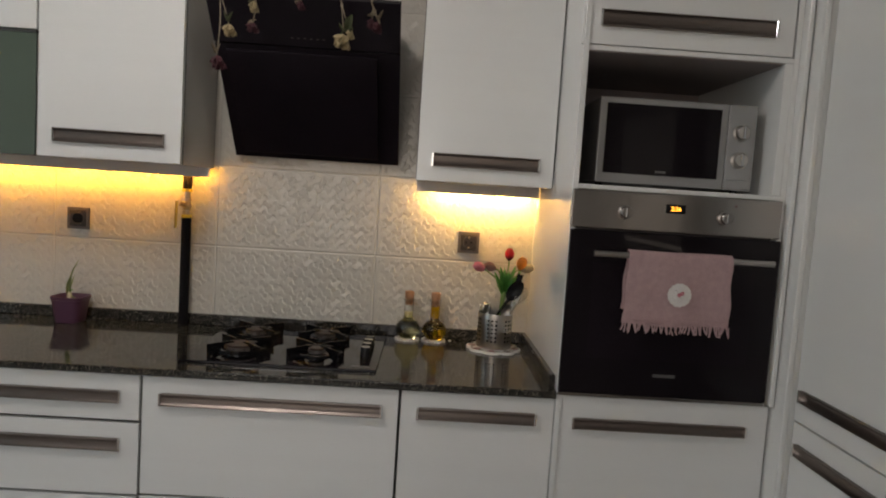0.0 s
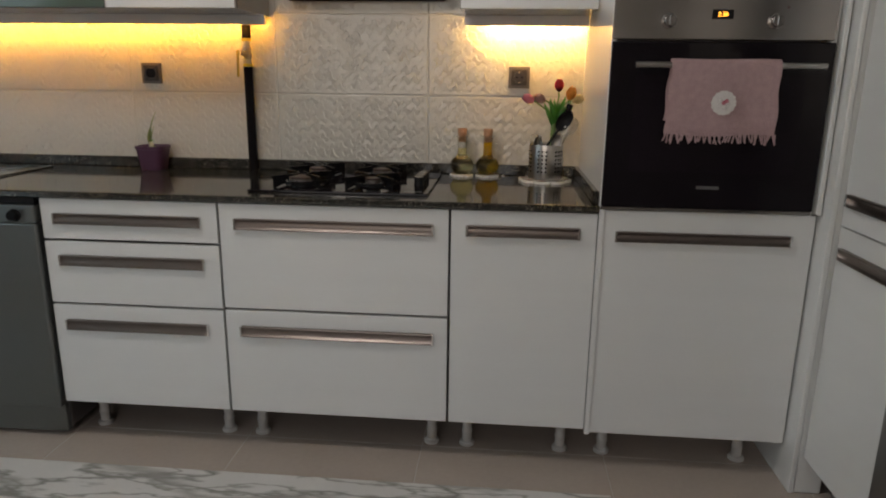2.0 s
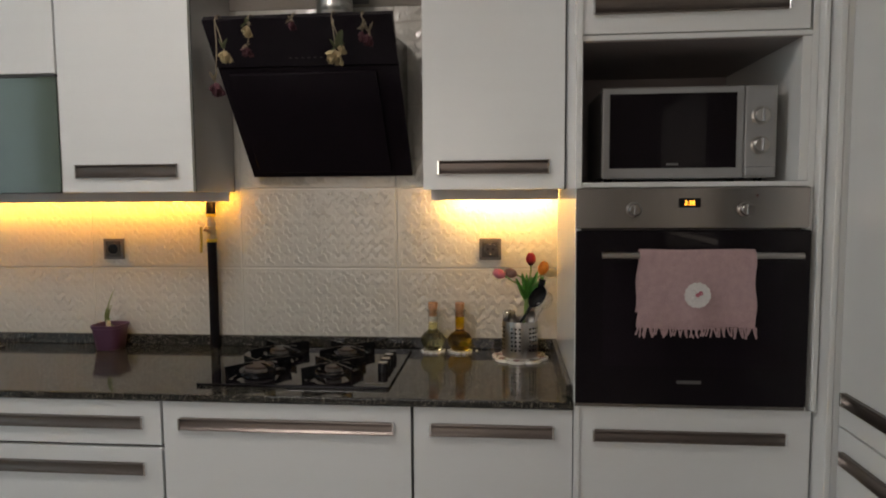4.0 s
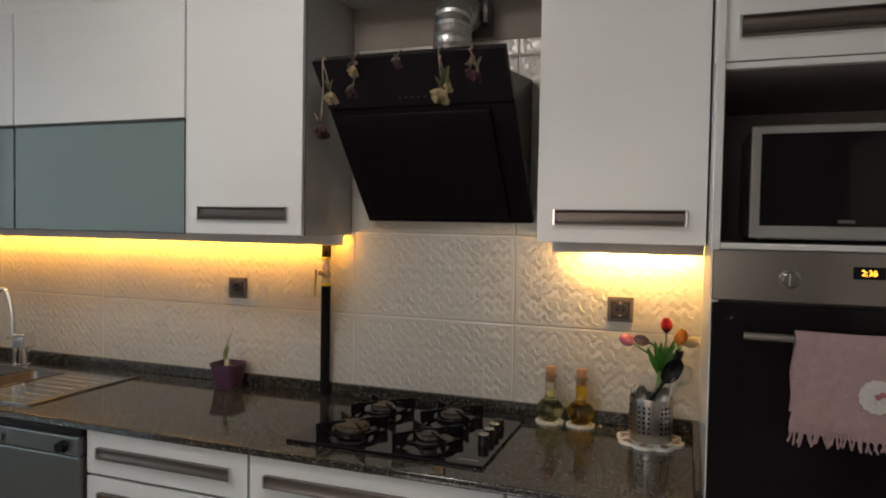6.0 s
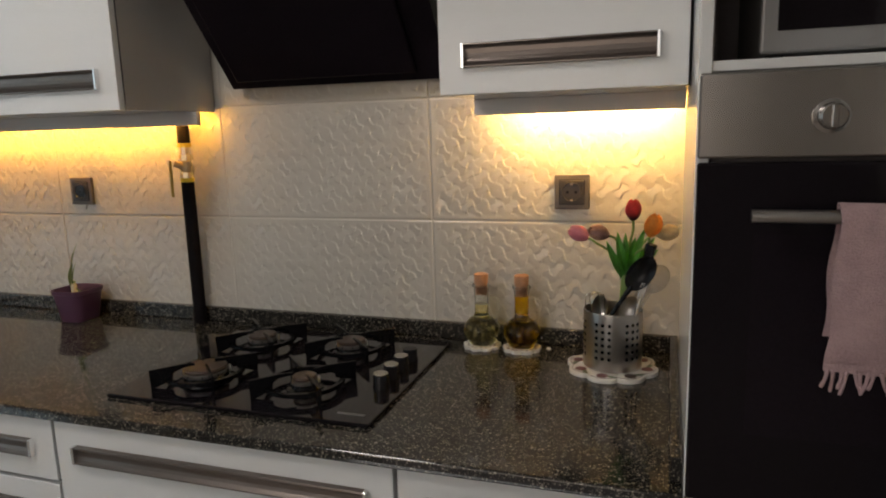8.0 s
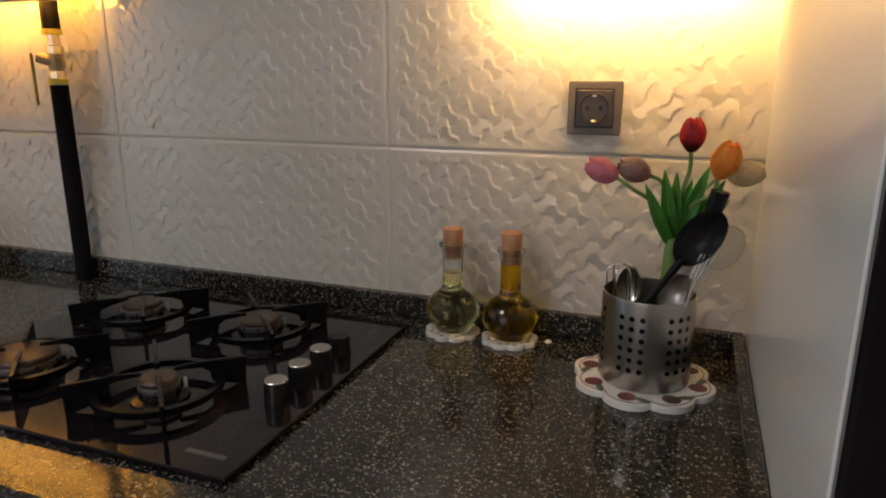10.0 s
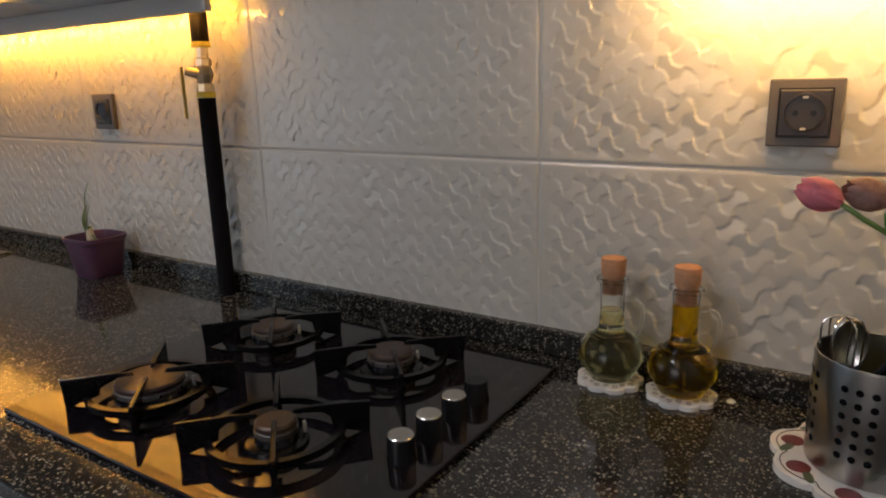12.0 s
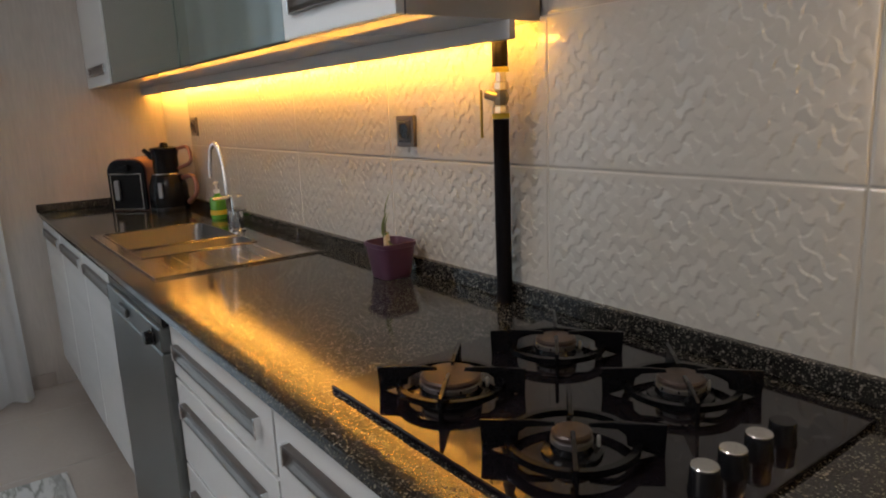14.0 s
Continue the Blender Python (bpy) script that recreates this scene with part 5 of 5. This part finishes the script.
def oil_bottle(x, y, oil, level, label):
    c = thing("coaster", (x, y, ZW), "small white scalloped ceramic coaster with dark scrollwork", "coaster", "coasters")
    part("disc", plate(scallop(x, y, 0.0465, 9, 0.007), ZW + 0.0005, ZW + 0.0075, 0.0015), CERAMIC, c)
    for k in range(18):
        a = 2 * math.pi * k / 18
        rr = 0.036 if k % 2 else 0.032
        part("scroll", turn(lathe([(0.0026, 0.0001), (0.0036, 0.0001), (0.0036, 0.0006), (0.0026, 0.0006), (0.0026, 0.0001)], 8, caps=False), pose(x + rr * math.cos(a), y + rr * math.sin(a), ZW + 0.0075)), DARKPRINT, c)
    b = thing("oil_bottle", (x, y, ZW + 0.0076), label, "bottle", "oil bottles")
    z = ZW + 0.0078
    outer = [(0.024, 0.0), (0.03, 0.002), (0.0335, 0.008), (0.043, 0.024), (0.0455, 0.036), (0.042, 0.05), (0.032, 0.062), (0.0205, 0.069), (0.0175, 0.075), (0.0165, 0.1), (0.0172, 0.128), (0.018, 0.138), (0.0225, 0.142), (0.0225, 0.146), (0.018, 0.148)]
    # radius of the glass at the oil's level
    k = next(q for q in range(len(outer)) if outer[q][1] > level)
    (ra, ha), (rb, hb_) = outer[k - 1], outer[k]
    rl = ra + (rb - ra) * (level - ha) / (hb_ - ha)
    wall = [(rl - 0.0022, level + 0.0003), (rl, level + 0.0003)] + outer[k:] + [(r - 0.0022, h) for r, h in outer[:k - 1:-1]] + [(rl - 0.0022, level + 0.0003)]
    part("glass", lathe(wall, 40, (x, y, z), caps=False), GLASS, b, "clear glass neck", True)
    fill = [(0.0005, 0.0)] + outer[:k] + [(rl, level), (0.0005, level)]
    part("oil", lathe(fill, 40, (x, y, z)), oil, b, "glass belly filled with oil", True)
    part("cork", lathe([(0.0138, 0.124), (0.0148, 0.148), (0.0163, 0.152), (0.0172, 0.172), (0.0165, 0.1735)], 24, (x, y, z)), CORK, b, "cork stopper", True)
    part("glass_handle", tube(arc([(x + 0.0165, y, z + 0.116), (x + 0.03, y - 0.002, z + 0.12), (x + 0.042, y - 0.003, z + 0.112), (x + 0.042, y - 0.003, z + 0.085), (x + 0.035, y - 0.002, z + 0.062)], 6), 0.0028, 10), GLASS, b, "thin glass handle", True)
    part("pour_lip", tube(arc([(x - 0.018, y, z + 0.144), (x - 0.028, y, z + 0.148), (x - 0.032, y, z + 0.152)], 4), 0.004, 8), GLASS, b, "pouring lip", True)
    return b


oil_bottle(-0.014, 2.639, OILPALE, 0.1, "round glass bottle of pale oil with cork stopper")
oil_bottle(0.084, 2.639, OILDARK, 0.124, "round glass bottle full of golden olive oil with cork stopper")
cb = thing("crumb", (0.145, 2.655, ZW), "tiny white crumb on the granite worktop", "crumb")
part("flake", lathe([(0.006, 0.0003), (0.0055, 0.002), (0.002, 0.004)], 7, (0.145, 2.655, ZW)), CERAMIC, cb)

# ---------- trivet, utensil holder, utensils, tulips ----------
CX, CY = 0.3, 2.557
tv = thing("trivet", (CX, CY, ZW), "white scalloped ceramic trivet painted with red fruit and leaves", "trivet")
part("disc", plate(scallop(CX, CY, 0.098, 8, 0.014, 0.2), ZW + 0.0005, ZW + 0.0095, 0.002), CERAMIC, tv)
ol = scallop(CX, CY, 0.091, 8, 0.013, 0.2)
part("painted_line", tube([(a, b, ZW + 0.0096) for a, b in ol + ol[:1]], 0.0007, 5), DARKPRINT, tv, "thin painted line")
for k in range(8):
    a = 0.2 + math.pi / 8 + k * math.pi / 4
    fx, fy = CX + 0.075 * math.cos(a), CY + 0.075 * math.sin(a)
    part("painted_fruit", lathe([(0.0125, 0.0002), (0.0115, 0.0007)], 14, (fx, fy, ZW + 0.0095)), REDPRINT if k % 2 else DARKPRINT if k % 4 else REDPRINT, tv, "dark red painted fruit")
    a += 0.26
    part("painted_leaf", turn(plate([(0.012 * math.cos(t), 0.005 * math.sin(t)) for t in [2 * math.pi * q / 12 for q in range(12)]], 0.0002, 0.0006, 0), pose(CX + 0.078 * math.cos(a), CY + 0.078 * math.sin(a), ZW + 0.0095, 0, 0, math.degrees(a) + 60)), GREENPRINT, tv, "green painted leaf")

uh = thing("utensil_holder", (CX, CY, ZW + 0.01), "perforated brushed steel utensil holder on a painted trivet", "utensil holder")
R, Z0, Z1 = 0.062, ZW + 0.0105, ZW + 0.136
bm = bmesh.new()
prof = [(R - 0.004, 0), (R - 0.001, 0.001), (R, 0.004), (R, 0.122), (R - 0.0005, 0.1255), (R - 0.0018, 0.1255), (R - 0.0018, 0.006), (0.001, 0.005)]
part("cylinder", lathe(prof, 64, (CX, CY, Z0)), CANSTEEL, uh, "brushed steel cylinder", True)
for g in range(6):
    for c in range(3):
        a = radians(60 * g + 13 * c - 118)
        for r in range(6):
            z = Z0 + 0.03 + 0.0145 * r
            m = Matrix.Translation((CX + (R - 0.0012) * math.cos(a), CY + (R - 0.0012) * math.sin(a), z)) @ Matrix.Rotation(a, 4, "Z") @ Matrix.Rotation(math.pi / 2, 4, "Y")
            part("hole", turn(lathe([(0.0038, 0.0), (0.0038, 0.0015)], 12), m), BLACKMETAL, uh, "")

zin = Z0 + 0.008


def tulip(head, size, mat, lean, label):
    t = thing("tulip", (CX + 0.012, CY + 0.01, zin), label, "artificial tulip", "tulips")
    hx, hy, hz = head
    base_p = (CX + 0.012, CY + 0.012, zin)
    stem = arc([base_p, (CX + 0.022, CY + 0.01, Z1 + 0.04), (CX + 0.026 + (hx - CX - 0.026) * 0.25, CY + 0.01 + (hy - CY) * 0.3, Z1 + 0.07 + (hz - Z1 - 0.07) * 0.45), (hx - lean[0] * 0.02, hy - lean[1] * 0.02, hz - lean[2] * 0.02 - 0.004), (hx, hy, hz)], 6)
    part("stem", tube(stem, 0.0028, 8), STEM, t, "green stem", True)
    q = Vector(lean).to_track_quat("Z", "Y").to_matrix().to_4x4()
    for k in range(6):
        bm = bmesh.new()
        a = math.radians(60 * k + (8 if k % 2 else 0))
        rr = size * (0.46 if k % 2 else 0.43)
        grid = []
        for i in range(8):
            v = i / 7
            row = []
            for j in range(7):
                w = (j / 6 - 0.5) * 2
                wide = 0.85 * math.sin(math.pi * (0.1 + 0.78 * v)) ** 0.6
                ang = a + w * wide
                rad = rr * math.sin(math.pi * (0.07 + 0.82 * v)) ** 0.7
                row.append(bm.verts.new((rad * math.cos(ang), rad * math.sin(ang), size * 1.2 * v * (1 - 0.06 * w * w))))
            grid.append(row)
        for i in range(7):
            for j in range(6):
                bm.faces.new((grid[i][j], grid[i][j + 1], grid[i + 1][j + 1], grid[i + 1][j]))
        bmesh.ops.solidify(bm, geom=bm.faces[:], thickness=0.0007)
        part("petal", turn(bm, Matrix.Translation((hx, hy, hz)) @ q), mat, t, "", True)


tulip((0.337, 2.575, 1.212), 0.037, RED, (0, 0, 1), "red artificial tulip with dark base in the utensil holder")
tulip((0.248, 2.545, 1.178), 0.037, PINK, (-0.85, 0.1, 0.35), "pink artificial tulip leaning outwards")
tulip((0.288, 2.565, 1.18), 0.037, MAUVE, (-0.8, -0.3, 0.3), "faded mauve artificial tulip leaning outwards")
tulip((0.372, 2.545, 1.184), 0.04, ORANGE, (0.25, -0.2, 0.9), "bright orange artificial tulip opening upwards")
tulip((0.385, 2.59, 1.18), 0.038, CREAM, (0.9, -0.1, 0.2), "cream artificial tulip leaning against the tall unit")
lv = thing("tulip_foliage", (CX + 0.012, CY + 0.02, zin), "dark green artificial tulip leaves", "artificial plant")
for dz, tip, w in ((0, (0.284, 2.55, 1.172), 0.017), (0.012, (0.306, 2.565, 1.19), 0.018), (0.02, (0.322, 2.575, 1.186), 0.016), (0.006, (0.362, 2.57, 1.197), 0.019), (0, (0.383, 2.575, 1.178), 0.02), (-0.004, (0.39, 2.56, 1.155), 0.017), (0.016, (0.342, 2.585, 1.175), 0.017)):
    part("leaf", leaf_blade((CX + 0.025 + (tip[0] - 0.33) * 0.06, CY + 0.008, Z1 + 0.062 + dz * 0.5), tip, w, 0.007, 9, 0.3), LEAF, lv, "green blade", True)
part("bunch", tube(arc([(CX + 0.014, CY + 0.01, zin), (CX + 0.02, CY + 0.009, Z1 + 0.01), (CX + 0.025, CY + 0.008, Z1 + 0.075)], 4), 0.008, 10, taper=[0.006, 0.006, 0.006, 0.007, 0.008, 0.0085, 0.009, 0.0095, 0.007]), STEM, lv, "bundled stems", True)


def ladle(p0, p1, mat, label, name="serving_spoon", bowl=(0.026, 0.042), flat=0.35):
    """Handle in the holder, oval bowl at the upper end."""
    t = thing(name, p0, label, "utensil", "kitchen utensils")
    a, b = Vector(p0), Vector(p1)
    d = (b - a).normalized()
    part("grip", tube([a, a + (b - a) * 0.6, b - d * bowl[1] * 0.8], 0.0045, 8, taper=[0.005, 0.0045, 0.006]), mat, t, smooth=True)
    bm = bmesh.new()
    for r in range(9):
        for k in range(20):
            f = r / 8
            u = 2 * math.pi * k / 20
            bm.verts.new((bowl[0] * f * math.cos(u), bowl[1] * f * math.sin(u), 0.012 * f * f - 0.012))
    bm.verts.ensure_lookup_table()
    for r in range(8):
        for k in range(20):
            q = (r * 20 + k, r * 20 + (k + 1) % 20, (r + 1) * 20 + (k + 1) % 20, (r + 1) * 20 + k)
            bm.faces.new([bm.verts[i] for i in q])
    bmesh.ops.remove_doubles(bm, verts=bm.verts, dist=0.0003)
    bmesh.ops.solidify(bm, geom=bm.faces[:], thickness=0.0018)
    side = d.cross(Vector((0.3, -1, 0.25))).normalized()
    nrm = side.cross(d)
    m = Matrix((side, d, nrm)).transposed().to_4x4()
    m.translation = b
    part("bowl", turn(bm, m), mat, t, "oval bowl", True)
    return t


ladle((CX - 0.035, CY - 0.04, zin + 0.06), (0.357, 2.51, 1.112), BLACKPLASTIC, "black plastic serving spoon standing in the holder")
ladle((CX - 0.005, CY - 0.035, zin + 0.03), (CX + 0.035, CY - 0.04, Z1 + 0.012), CANSTEEL, "steel spoon standing in the holder", bowl=(0.02, 0.03))
ladle((CX - 0.03, CY + 0.02, zin + 0.03), (CX - 0.03, CY + 0.025, Z1 - 0.004), CANSTEEL, "steel spoon sunk in the holder", bowl=(0.019, 0.028))
ladle((CX + 0.0, CY + 0.0, zin + 0.02), (CX + 0.088, CY + 0.01, Z1 + 0.065), CLEARPLASTIC, "clear plastic spoon leaning over the holder's rim", bowl=(0.024, 0.032))
# spatula with a broad black handle behind the tulips
spt = thing("spatula", (CX + 0.03, CY - 0.01, zin), "black-handled spatula standing in the holder", "utensil", "kitchen utensils")
part("shaft", tube([(CX + 0.005, CY - 0.005, zin), (CX + 0.06, CY - 0.02, Z1 + 0.075)], 0.005, 8), CANSTEEL, spt, "steel shaft", True)
part("grip", tube([(CX + 0.054, CY - 0.018, Z1 + 0.055), (CX + 0.066, CY - 0.022, Z1 + 0.1), (CX + 0.076, CY - 0.024, Z1 + 0.145)], 0.01, 10, taper=[0.008, 0.01, 0.012]), BLACKPLASTIC, spt, "black grip", True)
fk = thing("fork", (CX + 0.03, CY - 0.03, zin), "steel serving fork standing in the holder", "utensil", "kitchen utensils")
part("shaft", tube([(CX + 0.02, CY - 0.03, zin), (CX + 0.055, CY - 0.04, Z1 + 0.035)], 0.0035, 8), CHROME, fk, "steel shaft", True)
for k in range(4):
    o = 0.004 * (k - 1.5)
    part("tine", tube([(CX + 0.055 + o, CY - 0.04, Z1 + 0.033), (CX + 0.068 + o * 1.3, CY - 0.043, Z1 + 0.068)], 0.0013, 6), CHROME, fk, "thin tine", True)
wk = thing("whisk", (CX - 0.04, CY + 0.01, zin), "steel wire whisk handle loop rising from the holder", "utensil", "kitchen utensils")
for k in range(3):
    a = radians(60 * k + 10)
    c, s = 0.02 * math.cos(a), 0.02 * math.sin(a)
    part("wire", tube(arc([(CX - 0.036 - c * 0.6, CY + 0.005 - s * 0.6, zin + 0.02), (CX - 0.038 - c, CY + 0.005 - s, Z1 + 0.005), (CX - 0.038 - c * 0.7, CY + 0.005 - s * 0.7, Z1 + 0.03), (CX - 0.038 + c * 0.7, CY + 0.005 + s * 0.7, Z1 + 0.03), (CX - 0.038 + c, CY + 0.005 + s, Z1 + 0.005), (CX - 0.036 + c * 0.6, CY + 0.005 + s * 0.6, zin + 0.02)], 5), 0.0011, 6), CHROME, wk, "steel wire", True)

# ---------- floor tiles ----------
floor_ob = bpy.data.objects["floor"]
TS = 0.6266
me = mesh_of("floor_tile", box(-TS / 2 + 0.0015, TS / 2 - 0.0015, -TS / 2 + 0.0015, TS / 2 - 0.0015, -0.0038, 0.0, 0.0008), FLOORTILE)
for i in range(-6, 3):
    for j in range(-8, 1):
        ob = new("floor_tile", me)
        x, y = -0.107 + TS * (i + 0.5), 2.155 + TS * (j + 0.5)
        ob.location = (x, y, 0)
        ob.parent = floor_ob

# ---------- relief wall tiles ----------
TW, TH = 0.597, 0.2985


def relief(w, h, step=0.0021, cell=0.0258):
    """Height of the glazed relief: interlocking diagonal bow-tie pads, each with its own slope."""
    nx, nz = round(w / step), round(h / step)
    X, Z = np.meshgrid(np.linspace(0, w, nx + 1), np.linspace(0, h, nz + 1), indexing="ij")
    u, v = (X + Z) / math.sqrt(2) / cell, (Z - X) / math.sqrt(2) / cell
    A = 0.21

    def edge_u(i, vv):
        j = np.floor(vv)
        return i + A * np.where((i + j) % 2 == 0, 1, -1) * np.sin(np.pi * (vv - j))

    def edge_v(j, uu):
        i = np.floor(uu)
        return j - A * np.where((i + j) % 2 == 0, 1, -1) * np.sin(np.pi * (uu - i))

    i, j = np.floor(u), np.floor(v)
    for _ in range(2):
        i = np.floor(u)
        i = np.where(u < edge_u(i, v), i - 1, np.where(u >= edge_u(i + 1, v), i + 1, i))
        j = np.floor(v)
        j = np.where(v < edge_v(j, u), j - 1, np.where(v >= edge_v(j + 1, u), j + 1, j))
    rs = np.random.RandomState(5)
    tab = rs.rand(64, 64, 3)
    ii, jj = (i.astype(int) + 32) % 64, (j.astype(int) + 32) % 64
    r = tab[ii, jj]
    lu, lv = u - i - 0.5, v - j - 0.5
    even = (i + j) % 2 == 0
    th = r[..., 0] * 2 * np.pi
    gu, gv = 0.75 * np.cos(th) + np.where(even, 1.0, 0.0), 0.75 * np.sin(th) + np.where(even, 0.0, -1.0)
    hgt = 0.0016 * (lu * gu + lv * gv) * (0.5 + 0.9 * r[..., 1]) + 0.0004 * (r[..., 2] - 0.5)
    hgt = hgt - 0.0005 * (lu * lu + lv * lv)
    # a plain flat border, rounded off towards the joint
    e = np.minimum(np.minimum(X, w - X), np.minimum(Z, h - Z))
    hgt = hgt * np.clip((e - 0.007) / 0.012, 0, 1) - 0.0018 * np.clip(1 - e / 0.0036, 0, 1) ** 2
    return X, Z, hgt


def relief_tile(w, h):
    X, Z, H = relief(w, h)
    nx, nz = X.shape
    co = np.stack([X, -0.0035 - H - 0.0006, Z], -1).reshape(-1, 3)
    k = np.arange(nx * nz).reshape(nx, nz)
    quads = np.stack([k[:-1, :-1], k[1:, :-1], k[1:, 1:], k[:-1, 1:]], -1).reshape(-1, 4)
    # closed edges back to the wall
    rim = np.concatenate([k[:, 0], k[-1, 1:], k[-2::-1, -1], k[0, -2:0:-1]])
    back = co[rim].copy()
    back[:, 1] = 0.003
    n0 = len(co)
    nr = len(rim)
    side = [(int(rim[(q + 1) % nr]), int(rim[q]), n0 + q, n0 + (q + 1) % nr) for q in range(nr)]
    me = bpy.data.meshes.new("wall_tile")
    me.from_pydata(np.concatenate([co, back]).tolist(), [], quads.tolist() + side)
    me.materials.append(TILE)
    me.polygons.foreach_set("use_smooth", [True] * len(me.polygons))
    me.set_sharp_from_angle(angle=radians(50))
    return me


G = 0.0022
full = relief_tile(TW - G, TH - G)
cut = {}
for row in range(5):
    z0 = 0.8895 + row * TH
    for col in range(-5, 2):
        x0 = -0.153 + col * TW
        if row > 1 and not -0.9 < x0 < 0.1:
            continue
        x1 = x0 + TW
        a, b = max(x0, XL + 0.002), min(x1, XC0 - 0.001)
        if b - a < 0.03:
            continue
        if b - a < TW - 0.01:
            key = round(b - a, 3)
            if key not in cut:
                cut[key] = relief_tile(b - a - G, TH - G)
            me = cut[key]
        else:
            me = full
        ob = new("wall_tile", me)
        ob.location = (a + G / 2, YW, z0 + G / 2)
        ob.parent = wall_tiled

# light joints between the wall tiles
for row in range(1, 5):
    z = 0.8895 + row * TH
    a, b = (XL + 0.003, XC0 - 0.002) if row < 2 else (-0.766, -0.015)
    part("joint", box(a, b, YW - 0.0022, YW - 0.0005, z - 0.0012, z + 0.0012, 0), GROUT, wall_tiled)
for col in range(-5, 2):
    x = -0.153 + col * TW
    if XL < x < XC0:
        part("joint", box(x - 0.0012, x + 0.0012, YW - 0.0018, YW - 0.0005, 0.93, 0.8895 + (5 if -0.7 < x < -0.05 else 2) * TH - 0.004, 0), GROUT, wall_tiled)
